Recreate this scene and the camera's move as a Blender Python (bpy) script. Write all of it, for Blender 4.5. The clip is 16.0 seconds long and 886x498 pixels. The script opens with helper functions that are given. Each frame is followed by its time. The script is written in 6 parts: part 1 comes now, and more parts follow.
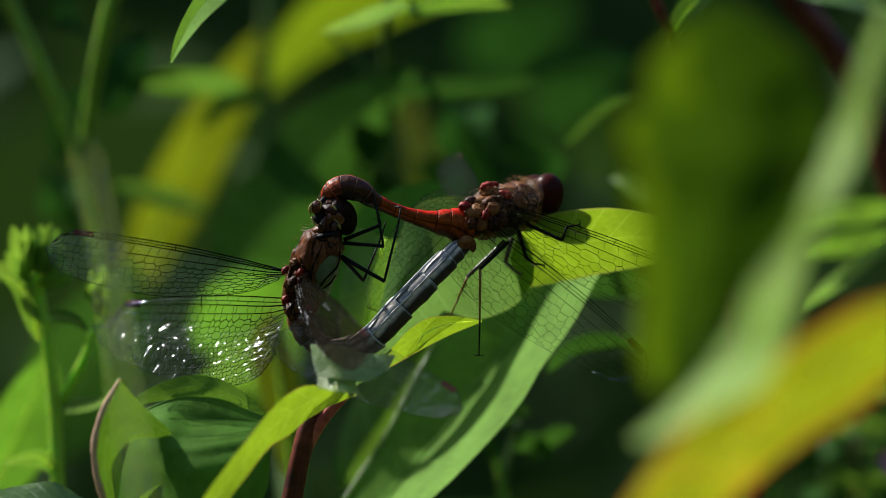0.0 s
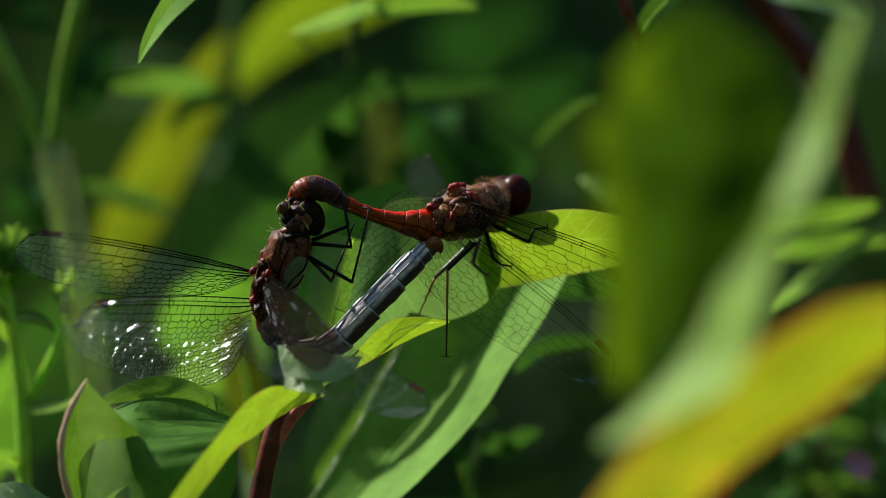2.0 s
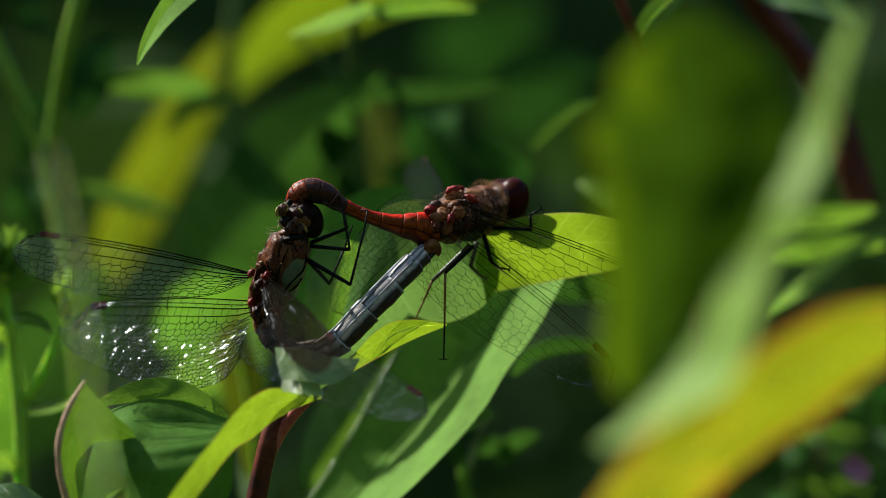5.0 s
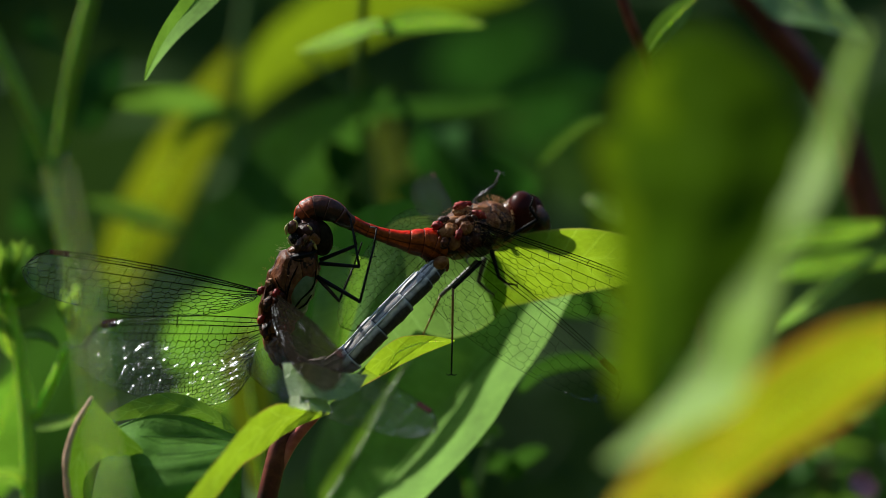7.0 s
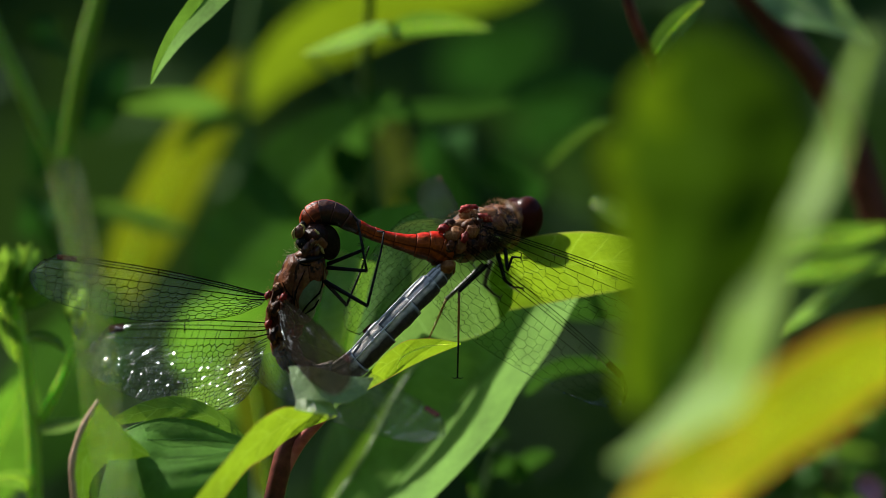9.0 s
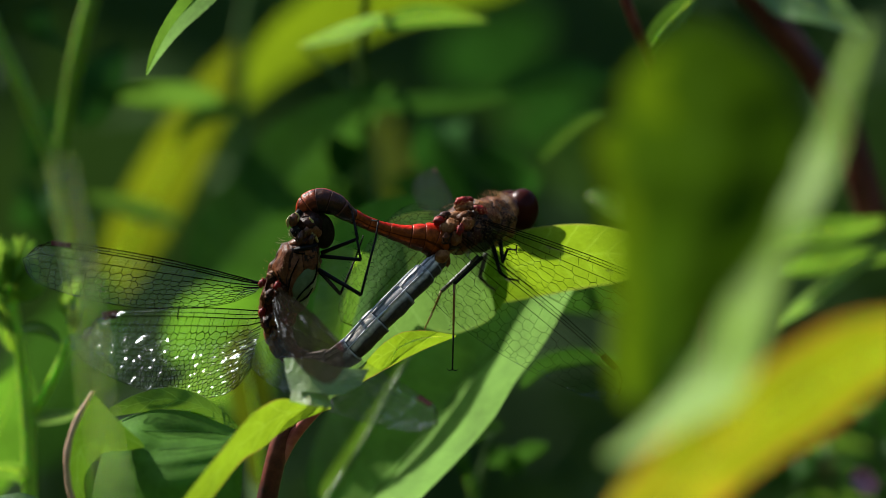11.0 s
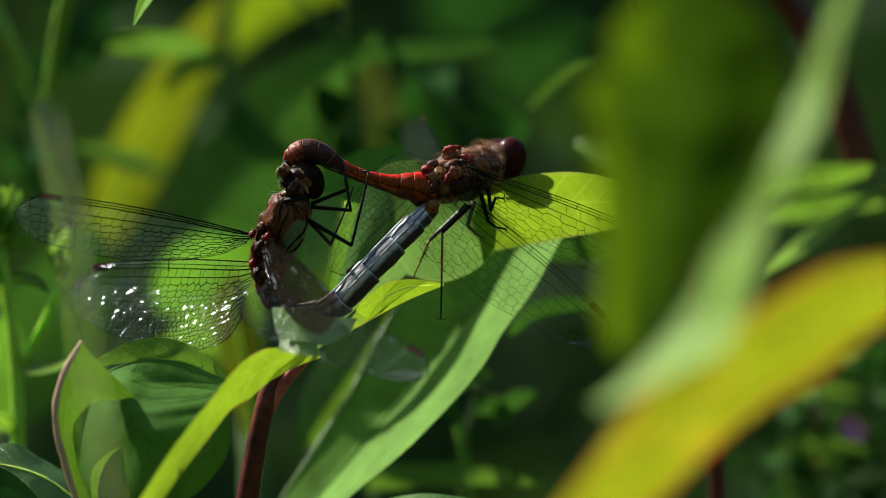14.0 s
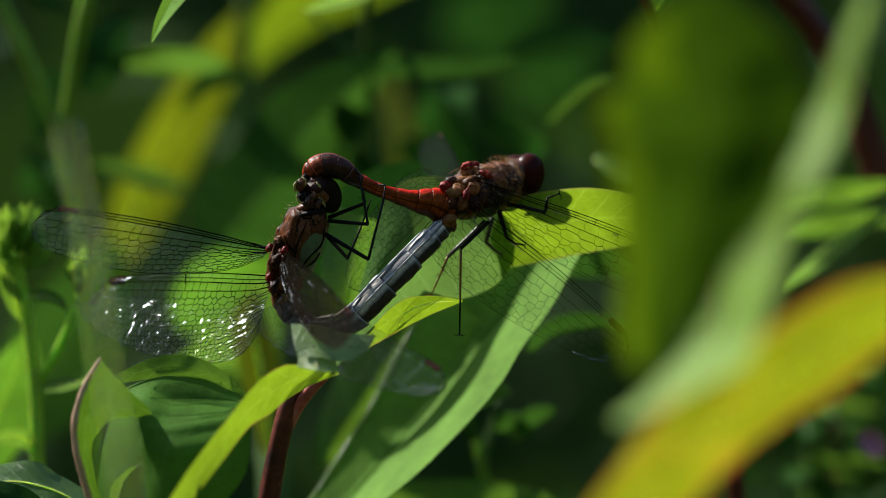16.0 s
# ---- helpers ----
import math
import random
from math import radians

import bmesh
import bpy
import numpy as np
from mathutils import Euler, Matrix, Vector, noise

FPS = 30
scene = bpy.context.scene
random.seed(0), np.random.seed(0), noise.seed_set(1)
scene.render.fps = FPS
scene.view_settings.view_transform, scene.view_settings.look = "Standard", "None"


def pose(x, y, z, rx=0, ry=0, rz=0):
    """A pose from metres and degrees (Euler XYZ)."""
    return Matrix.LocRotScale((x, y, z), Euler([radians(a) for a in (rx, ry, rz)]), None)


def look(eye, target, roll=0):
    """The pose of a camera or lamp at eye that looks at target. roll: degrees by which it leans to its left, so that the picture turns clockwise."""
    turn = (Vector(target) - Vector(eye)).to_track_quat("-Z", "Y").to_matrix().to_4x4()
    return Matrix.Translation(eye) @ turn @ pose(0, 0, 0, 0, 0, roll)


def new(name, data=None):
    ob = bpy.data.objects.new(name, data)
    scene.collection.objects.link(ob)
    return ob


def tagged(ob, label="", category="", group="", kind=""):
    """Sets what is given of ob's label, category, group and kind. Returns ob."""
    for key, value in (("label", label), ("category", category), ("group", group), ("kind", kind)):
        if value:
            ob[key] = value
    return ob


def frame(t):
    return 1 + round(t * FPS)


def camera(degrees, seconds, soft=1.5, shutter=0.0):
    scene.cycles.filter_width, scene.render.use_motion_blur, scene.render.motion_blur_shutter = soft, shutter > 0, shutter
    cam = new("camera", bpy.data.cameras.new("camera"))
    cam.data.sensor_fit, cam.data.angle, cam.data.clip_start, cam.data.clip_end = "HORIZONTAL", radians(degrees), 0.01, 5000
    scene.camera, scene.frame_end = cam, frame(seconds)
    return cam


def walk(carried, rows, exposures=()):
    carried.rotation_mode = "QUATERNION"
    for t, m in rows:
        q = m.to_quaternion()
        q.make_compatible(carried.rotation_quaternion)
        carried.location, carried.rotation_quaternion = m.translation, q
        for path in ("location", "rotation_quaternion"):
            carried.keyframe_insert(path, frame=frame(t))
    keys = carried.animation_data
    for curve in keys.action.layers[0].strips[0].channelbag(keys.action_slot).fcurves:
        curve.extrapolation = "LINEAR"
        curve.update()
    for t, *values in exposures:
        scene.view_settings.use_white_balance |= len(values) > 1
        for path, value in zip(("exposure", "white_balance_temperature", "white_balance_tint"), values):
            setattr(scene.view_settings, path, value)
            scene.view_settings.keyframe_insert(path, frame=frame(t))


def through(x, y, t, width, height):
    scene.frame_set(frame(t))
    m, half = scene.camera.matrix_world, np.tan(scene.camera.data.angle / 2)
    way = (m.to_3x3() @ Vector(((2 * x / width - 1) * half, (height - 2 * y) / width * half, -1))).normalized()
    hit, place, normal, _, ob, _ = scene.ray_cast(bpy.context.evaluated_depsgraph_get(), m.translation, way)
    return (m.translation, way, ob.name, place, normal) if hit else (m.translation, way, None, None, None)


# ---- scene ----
# Lengths below are in millimetres; ORIGIN is where the pair sits, 0.6 m above the ground.
ORIGIN = Vector((0.0, 0.0, 0.6))
MM = 0.001


def at(p):
    return ORIGIN + Vector(p) * MM


# ---- camera: stands 0.78 m off, long lens, small hand tremor ----
cam = camera(8.0, 16.0, 0.8)
cam.data.dof.use_dof = True
cam.data.dof.focus_distance = 0.784
cam.data.dof.aperture_fstop = 11.0
EYE = at((0, -784, 0))
# seconds, aim sideways, aim upwards, roll
AIM = [
    (0, -2.60, -2.79, -0.33), (0.5, -2.06, -2.33, -0.32), (1, -1.22, -2.19, -0.13), (1.5, -0.27, -2.41, -0.15),
    (2, 1.44, -2.69, -0.22), (2.5, 3.30, -3.33, -0.26), (3, 4.84, -4.01, -0.10), (3.2, 5.14, -3.95, -0.05),
    (5.5, 1.06, -1.98, -0.03), (6, 1.02, -1.64, -0.06), (6.5, 0.65, -0.85, -0.01), (7, 0.75, -0.40, 0.01),
    (7.5, 0.88, 0.99, -0.09), (8, -0.01, 4.00, 0.02), (8.5, -0.54, 3.38, -0.07), (9, -0.00, 0.00, 0.00),
    (9.2, 0.71, -0.48, -0.03), (11.3, 0.56, -0.98, 0.13), (11.5, 0.50, 0.15, -0.08), (12, -0.03, -0.68, -0.04),
    (12.5, -0.03, -3.07, -0.05), (13, 0.28, -4.84, -0.06), (13.5, 1.25, -6.24, -0.04), (14, 2.07, -7.33, -0.07),
    (14.5, 2.34, -5.94, -0.08), (15, 2.04, -4.68, -0.20), (15.5, 0.46, -5.63, -0.18), (16, -0.21, -5.31, -0.22),
]
walk(cam, [(t, look(EYE, at((x, 0, z)), roll)) for t, x, z, roll in AIM], exposures=[(0, 0.58, 6150, 7), (2, 0.63, 6150, 7), (7, 0.65, 6150, 7), (9, 0.74, 6150, 7), (12, 0.79, 6150, 7), (14, 0.78, 6150, 7), (14.5, 0.70, 6150, 7), (16, 0.61, 6150, 7)])

# ---- daylight: sun high behind the plants, open sky ----
SUN_TO = Vector((-0.58, 0.40, 0.71)).normalized()
world = bpy.data.worlds.new("world")
scene.world = world
world.use_nodes = True
wn = world.node_tree.nodes
sky = wn.new("ShaderNodeTexSky")
sky.sky_type = "NISHITA"
sky.sun_disc = False
sky.sun_elevation = math.asin(SUN_TO.z)
sky.sun_rotation = math.atan2(SUN_TO.x, SUN_TO.y)
world.node_tree.links.new(sky.outputs[0], wn["Background"].inputs[0])
wn["Background"].inputs[1].default_value = 0.115
sun_data = bpy.data.lights.new("sun", "SUN")
sun_data.energy, sun_data.angle, sun_data.color = 4.8, radians(0.5), (1.0, 0.95, 0.86)
sun = new("sun", sun_data)
sun.matrix_world = look(SUN_TO * 5, (0, 0, 0))


# ---- materials ----
def nodes_of(name):
    m = bpy.data.materials.new(name)
    m.use_nodes = True
    n = m.node_tree.nodes
    n.clear()
    return m, n, m.node_tree.links


def node(n, kind, **sets):
    o = n.new(kind)
    for k, v in sets.items():
        if k in o.inputs:
            o.inputs[k].default_value = v
    return o


def ramp(n, links, fac, stops):
    r = n.new("ShaderNodeValToRGB")
    while len(r.color_ramp.elements) < len(stops):
        r.color_ramp.elements.new(0.5)
    for e, (p, c) in zip(r.color_ramp.elements, stops):
        e.position, e.color = p, (*c, 1) if len(c) == 3 else c
    links.new(fac, r.inputs[0])
    return r.outputs[0]


def mix(n, links, fac, a, b, mode="MIX"):
    o = n.new("ShaderNodeMix")
    o.data_type, o.blend_type = "RGBA", mode
    for socket, v in ((o.inputs[0], fac), (o.inputs[6], a), (o.inputs[7], b)):
        if isinstance(v, (int, float)):
            socket.default_value = v
        elif isinstance(v, tuple):
            socket.default_value = (*v, 1)
        else:
            links.new(v, socket)
    return o.outputs[2]


def calc(n, links, op, a, b=0.0, c=0.0):
    o = n.new("ShaderNodeMath")
    o.operation = op
    for socket, v in zip(o.inputs, (a, b, c)):
        if isinstance(v, (int, float)):
            socket.default_value = v
        else:
            links.new(v, socket)
    return o.outputs[0]


def noise_of(n, links, scale, detail=4.0, rough=0.6):
    tc = n.new("ShaderNodeTexCoord")
    t = n.new("ShaderNodeTexNoise")
    t.inputs["Scale"].default_value, t.inputs["Detail"].default_value, t.inputs["Roughness"].default_value = scale, detail, rough
    links.new(tc.outputs["Object"], t.inputs["Vector"])
    return t.outputs["Fac"]


def leaf_material(name, upper, through, gloss=0.38, share=0.5, vein=0.35, ribs=9.0, rim=None, spots=None, spec=0.5, rim_at=0.93, relief=0.6):
    """Leaf: a glossy upper skin and light that shines through; ribs branch off the midrib."""
    m, n, links = nodes_of(name)
    uv = n.new("ShaderNodeUVMap")
    uv.uv_map = "UVMap"
    sep = n.new("ShaderNodeSeparateXYZ")
    links.new(uv.outputs[0], sep.inputs[0])
    side = calc(n, links, "ABSOLUTE", calc(n, links, "SUBTRACT", sep.outputs[1], 0.5))
    side = calc(n, links, "MULTIPLY", side, 2.0)
    coarse = noise_of(n, links, 160.0)
    fine = noise_of(n, links, 1500.0, 6.0)
    bend = calc(n, links, "MULTIPLY", coarse, 0.10)
    along = calc(n, links, "ADD", calc(n, links, "SUBTRACT", sep.outputs[0], calc(n, links, "MULTIPLY", side, 0.13)), bend)
    saw = calc(n, links, "ABSOLUTE", calc(n, links, "SUBTRACT", calc(n, links, "FRACT", calc(n, links, "MULTIPLY", along, ribs)), 0.5))
    line = calc(n, links, "SUBTRACT", 1.0, calc(n, links, "MINIMUM", calc(n, links, "DIVIDE", saw, 0.055), 1.0))
    mid = calc(n, links, "SUBTRACT", 1.0, calc(n, links, "MINIMUM", calc(n, links, "DIVIDE", side, 0.05), 1.0))
    net = n.new("ShaderNodeTexVoronoi")
    net.feature = "DISTANCE_TO_EDGE"
    net.inputs["Scale"].default_value = 900.0
    tc = n.new("ShaderNodeTexCoord")
    links.new(tc.outputs["Object"], net.inputs["Vector"])
    fine_net = calc(n, links, "SUBTRACT", 1.0, calc(n, links, "MINIMUM", calc(n, links, "DIVIDE", net.outputs["Distance"], 0.10), 1.0))
    veins = calc(n, links, "MAXIMUM", calc(n, links, "MAXIMUM", line, mid), calc(n, links, "MULTIPLY", fine_net, 0.14))
    veins = calc(n, links, "MULTIPLY", veins, vein)
    tone = calc(n, links, "ADD", calc(n, links, "MULTIPLY", coarse, 0.75), calc(n, links, "MULTIPLY", fine, 0.35))
    dark = tuple(c * 0.62 for c in upper)
    light = tuple(min(1, c * 1.3) for c in upper)
    top = ramp(n, links, tone, [(0.35, dark), (0.75, light)])
    lit = ramp(n, links, tone, [(0.35, tuple(c * 0.72 for c in through)), (0.75, tuple(min(1, c * 1.15) for c in through))])
    top = mix(n, links, veins, top, tuple(min(1, c * 2.2 + 0.03) for c in upper))
    lit = mix(n, links, veins, lit, tuple(min(1, c * 1.35 + 0.05) for c in through))
    if rim:
        edge = ramp(n, links, calc(n, links, "ADD", side, calc(n, links, "MULTIPLY", calc(n, links, "SUBTRACT", coarse, 0.5), 0.2)), [(rim_at, (0, 0, 0)), (min(1.0, rim_at + 0.07), (1, 1, 1))])
        top, lit = mix(n, links, edge, top, rim), mix(n, links, edge, lit, rim)
    if spots:
        blot = ramp(n, links, noise_of(n, links, 90.0, 3.0), [(0.56, (0, 0, 0)), (0.70, (1, 1, 1))])
        top, lit = mix(n, links, blot, top, spots), mix(n, links, blot, lit, spots)
    bump = n.new("ShaderNodeBump")
    bump.inputs["Strength"].default_value, bump.inputs["Distance"].default_value = relief, 0.0004
    links.new(calc(n, links, "ADD", calc(n, links, "MULTIPLY", veins, -0.9), calc(n, links, "MULTIPLY", fine, 0.8)), bump.inputs["Height"])
    p = node(n, "ShaderNodeBsdfPrincipled", Roughness=gloss)
    p.inputs["Specular IOR Level"].default_value = spec
    links.new(top, p.inputs["Base Color"])
    links.new(bump.outputs[0], p.inputs["Normal"])
    t = n.new("ShaderNodeBsdfTranslucent")
    links.new(lit, t.inputs[0])
    mx = n.new("ShaderNodeMixShader")
    mx.inputs[0].default_value = share
    out = n.new("ShaderNodeOutputMaterial")
    links.new(p.outputs[0], mx.inputs[1])
    links.new(t.outputs[0], mx.inputs[2])
    links.new(mx.outputs[0], out.inputs[0])
    return m


def skin_material(name, stops, scale=700.0, rough=0.45, bump_by=0.4, stripes=None, spec=0.3, glaze=0.0, soft=0.0):
    """Chitin, bark or stalk: mottled colour over noise; stripes = (count, width, colour) run along it."""
    m, n, links = nodes_of(name)
    coarse, fine = noise_of(n, links, scale * 0.35, 3.0), noise_of(n, links, scale * 2.5, 6.0)
    tone = calc(n, links, "ADD", calc(n, links, "MULTIPLY", coarse, 0.65), calc(n, links, "MULTIPLY", fine, 0.35))
    col = ramp(n, links, tone, stops)
    if stripes:
        uv = n.new("ShaderNodeUVMap")
        uv.uv_map = "UVMap"
        sep = n.new("ShaderNodeSeparateXYZ")
        links.new(uv.outputs[0], sep.inputs[0])
        count, width, tint = stripes
        saw = calc(n, links, "ABSOLUTE", calc(n, links, "SUBTRACT", calc(n, links, "FRACT", calc(n, links, "MULTIPLY", sep.outputs[1], count)), 0.5))
        saw = calc(n, links, "ADD", saw, calc(n, links, "MULTIPLY", calc(n, links, "SUBTRACT", fine, 0.5), 0.12))
        band = ramp(n, links, saw, [(max(0.0, width - 0.03), (1, 1, 1)), (width + 0.03, (0, 0, 0))])
        ends = calc(n, links, "ABSOLUTE", calc(n, links, "SUBTRACT", sep.outputs[0], 0.5))
        ends = ramp(n, links, ends, [(0.43, (0, 0, 0)), (0.48, (1, 1, 1))])
        col = mix(n, links, calc(n, links, "MAXIMUM", band, ends), col, tint)
    bump = n.new("ShaderNodeBump")
    bump.inputs["Strength"].default_value, bump.inputs["Distance"].default_value = bump_by, 0.0002
    links.new(tone, bump.inputs["Height"])
    p = node(n, "ShaderNodeBsdfPrincipled", Roughness=rough)
    p.inputs["Specular IOR Level"].default_value = spec
    p.inputs["Coat Weight"].default_value = glaze
    p.inputs["Coat Roughness"].default_value = 0.12
    if soft:
        p.inputs["Subsurface Weight"].default_value = 1.0
        p.inputs["Subsurface Radius"].default_value = (1.0, 1.4, 0.25)
        p.inputs["Subsurface Scale"].default_value = soft
    links.new(col, p.inputs["Base Color"])
    links.new(bump.outputs[0], p.inputs["Normal"])
    out = n.new("ShaderNodeOutputMaterial")
    links.new(p.outputs[0], out.inputs[0])
    return m


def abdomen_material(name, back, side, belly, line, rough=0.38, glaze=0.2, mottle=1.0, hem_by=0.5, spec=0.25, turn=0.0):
    """A tail segment: back, side and belly take separate colours, a thin dark line parts them, and each segment ends in
    a pale ring.
    """
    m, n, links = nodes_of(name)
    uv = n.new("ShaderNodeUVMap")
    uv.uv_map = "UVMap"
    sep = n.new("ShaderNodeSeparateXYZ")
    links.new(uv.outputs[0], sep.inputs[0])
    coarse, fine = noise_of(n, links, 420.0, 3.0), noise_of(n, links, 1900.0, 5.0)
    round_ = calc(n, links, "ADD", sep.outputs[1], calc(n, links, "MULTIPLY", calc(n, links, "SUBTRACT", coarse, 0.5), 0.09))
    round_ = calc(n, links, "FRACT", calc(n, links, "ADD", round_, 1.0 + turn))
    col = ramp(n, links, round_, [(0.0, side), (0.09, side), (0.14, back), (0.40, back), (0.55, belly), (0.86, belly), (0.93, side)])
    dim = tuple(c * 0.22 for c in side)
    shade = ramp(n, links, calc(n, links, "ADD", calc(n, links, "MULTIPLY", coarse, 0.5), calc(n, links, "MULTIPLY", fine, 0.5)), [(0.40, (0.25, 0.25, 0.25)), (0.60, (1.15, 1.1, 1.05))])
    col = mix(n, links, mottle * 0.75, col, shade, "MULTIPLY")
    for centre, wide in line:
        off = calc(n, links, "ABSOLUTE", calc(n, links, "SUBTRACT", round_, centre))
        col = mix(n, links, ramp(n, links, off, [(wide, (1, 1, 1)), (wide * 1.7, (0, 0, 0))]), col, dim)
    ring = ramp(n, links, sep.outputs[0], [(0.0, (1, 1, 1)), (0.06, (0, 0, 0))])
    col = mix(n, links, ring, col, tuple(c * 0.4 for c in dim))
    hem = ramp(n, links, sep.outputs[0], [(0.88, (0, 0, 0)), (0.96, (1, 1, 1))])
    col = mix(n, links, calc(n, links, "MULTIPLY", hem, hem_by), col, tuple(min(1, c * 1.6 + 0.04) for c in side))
    bump = n.new("ShaderNodeBump")
    bump.inputs["Strength"].default_value, bump.inputs["Distance"].default_value = 0.7, 0.0002
    links.new(fine, bump.inputs["Height"])
    p = node(n, "ShaderNodeBsdfPrincipled", Roughness=rough)
    p.inputs["Specular IOR Level"].default_value = spec
    p.inputs["Coat Weight"].default_value, p.inputs["Coat Roughness"].default_value = glaze, 0.08
    links.new(col, p.inputs["Base Color"])
    links.new(bump.outputs[0], p.inputs["Normal"])
    out = n.new("ShaderNodeOutputMaterial")
    links.new(p.outputs[0], out.inputs[0])
    return m


def plated_material(name, tones, scale, groove, rough=0.36, deep=0.0005, stretch=(1, 1, 1)):
    """Chest armour: uneven plates of several browns parted by dark grooves, each swelling a little, with fine pits."""
    m, n, links = nodes_of(name)
    tc = n.new("ShaderNodeTexCoord")
    mp = n.new("ShaderNodeMapping")
    mp.inputs["Scale"].default_value = stretch
    links.new(tc.outputs["Object"], mp.inputs[0])
    fine = noise_of(n, links, 2200.0, 6.0)
    coarse = noise_of(n, links, 500.0, 4.0)
    warp = n.new("ShaderNodeVectorMath")
    warp.operation = "SCALE"
    nz = n.new("ShaderNodeTexNoise")
    nz.inputs["Scale"].default_value = scale * 1.4
    links.new(mp.outputs[0], nz.inputs["Vector"])
    links.new(nz.outputs["Color"], warp.inputs[0])
    warp.inputs["Scale"].default_value = 0.5 / scale
    where = n.new("ShaderNodeVectorMath")
    links.new(mp.outputs[0], where.inputs[0])
    links.new(warp.outputs[0], where.inputs[1])
    edge, cell = n.new("ShaderNodeTexVoronoi"), n.new("ShaderNodeTexVoronoi")
    edge.feature = "DISTANCE_TO_EDGE"
    for v in (edge, cell):
        v.inputs["Scale"].default_value = scale
        links.new(where.outputs[0], v.inputs["Vector"])
    sep = n.new("ShaderNodeSeparateColor")
    links.new(cell.outputs["Color"], sep.inputs[0])
    tone = calc(n, links, "ADD", calc(n, links, "MULTIPLY", sep.outputs[0], 0.62), calc(n, links, "MULTIPLY", coarse, 0.38))
    col = ramp(n, links, tone, tones)
    spread = calc(n, links, "ADD", edge.outputs["Distance"], calc(n, links, "MULTIPLY", calc(n, links, "SUBTRACT", fine, 0.5), 0.12))
    gap = ramp(n, links, spread, [(groove * 0.4, (0, 0, 0)), (groove, (1, 1, 1))])
    col = mix(n, links, gap, (0.020, 0.008, 0.005), col)
    col = mix(n, links, 0.6, col, ramp(n, links, fine, [(0.38, (0.35, 0.32, 0.3)), (0.62, (1.1, 1.1, 1.1))]), "MULTIPLY")
    swell = calc(n, links, "ADD", calc(n, links, "MULTIPLY", calc(n, links, "MINIMUM", edge.outputs["Distance"], 0.35), 2.6), calc(n, links, "MULTIPLY", fine, 0.35))
    bump = n.new("ShaderNodeBump")
    bump.inputs["Strength"].default_value, bump.inputs["Distance"].default_value = 1.0, deep
    links.new(swell, bump.inputs["Height"])
    p = node(n, "ShaderNodeBsdfPrincipled", Roughness=rough)
    p.inputs["Specular IOR Level"].default_value = 0.15
    links.new(col, p.inputs["Base Color"])
    links.new(bump.outputs[0], p.inputs["Normal"])
    out = n.new("ShaderNodeOutputMaterial")
    links.new(p.outputs[0], out.inputs[0])
    return m


def membrane_material(name, tint, clear, milk=0.0, haze_tint=(0.5, 0.47, 0.42), rough=0.045):
    """Wing skin: clear and tinted, with a faint gloss; milk is the share of tinted haze put into it to scatter light.
    """
    m, n, links = nodes_of(name)
    tr = n.new("ShaderNodeBsdfTransparent")
    tr.inputs[0].default_value = (*tint, 1)
    gl = n.new("ShaderNodeBsdfGlossy")
    gl.inputs["Roughness"].default_value = rough
    gl.inputs[0].default_value = (0.95, 1.0, 0.97, 1)
    fr = n.new("ShaderNodeFresnel")
    fr.inputs[0].default_value = 1.45
    fac = calc(n, links, "MULTIPLY", fr.outputs[0], clear)
    mx = n.new("ShaderNodeMixShader")
    links.new(fac, mx.inputs[0])
    links.new(tr.outputs[0], mx.inputs[1])
    links.new(gl.outputs[0], mx.inputs[2])
    df, tl, body, whole = n.new("ShaderNodeBsdfDiffuse"), n.new("ShaderNodeBsdfTranslucent"), n.new("ShaderNodeMixShader"), n.new("ShaderNodeMixShader")
    speck = ramp(n, links, noise_of(n, links, 900.0, 5.0), [(0.35, tuple(c * 0.5 for c in haze_tint)), (0.65, haze_tint)])
    links.new(speck, df.inputs[0])
    links.new(speck, tl.inputs[0])
    links.new(df.outputs[0], body.inputs[1])
    links.new(tl.outputs[0], body.inputs[2])
    whole.inputs[0].default_value = milk
    links.new(mx.outputs[0], whole.inputs[1])
    links.new(body.outputs[0], whole.inputs[2])
    out = n.new("ShaderNodeOutputMaterial")
    links.new(whole.outputs[0], out.inputs[0])
    return m


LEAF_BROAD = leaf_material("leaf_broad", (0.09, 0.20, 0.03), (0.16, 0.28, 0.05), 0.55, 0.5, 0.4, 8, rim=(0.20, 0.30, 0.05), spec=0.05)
# Brighter copy of LEAF_BROAD; sunlight is put into its colour too
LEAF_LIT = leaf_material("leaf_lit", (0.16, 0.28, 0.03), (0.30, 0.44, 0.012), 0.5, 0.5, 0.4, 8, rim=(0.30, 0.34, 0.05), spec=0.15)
LEAF_PLAIN = leaf_material("leaf_plain", (0.105, 0.24, 0.03), (0.18, 0.37, 0.022), 0.6, 0.42, 0.10, 6, spec=0.05, relief=0.3)
LEAF_STRAP = leaf_material("leaf_strap", (0.21, 0.39, 0.06), (0.19, 0.42, 0.022), 0.65, 0.42, 0.2, 14, spec=0.06, relief=0.4)
LEAF_CURL = leaf_material("leaf_curl", (0.06, 0.15, 0.02), (0.095, 0.19, 0.008), 0.5, 0.5, 0.4, 6, spec=0.1)
LEAF_BUD = leaf_material("leaf_bud", (0.18, 0.34, 0.05), (0.3, 0.48, 0.04), 0.5, 0.5, 0.1, 6, spec=0.1)
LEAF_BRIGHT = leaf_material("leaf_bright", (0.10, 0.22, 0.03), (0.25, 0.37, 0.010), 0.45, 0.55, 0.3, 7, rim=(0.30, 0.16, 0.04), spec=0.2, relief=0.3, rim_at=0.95)
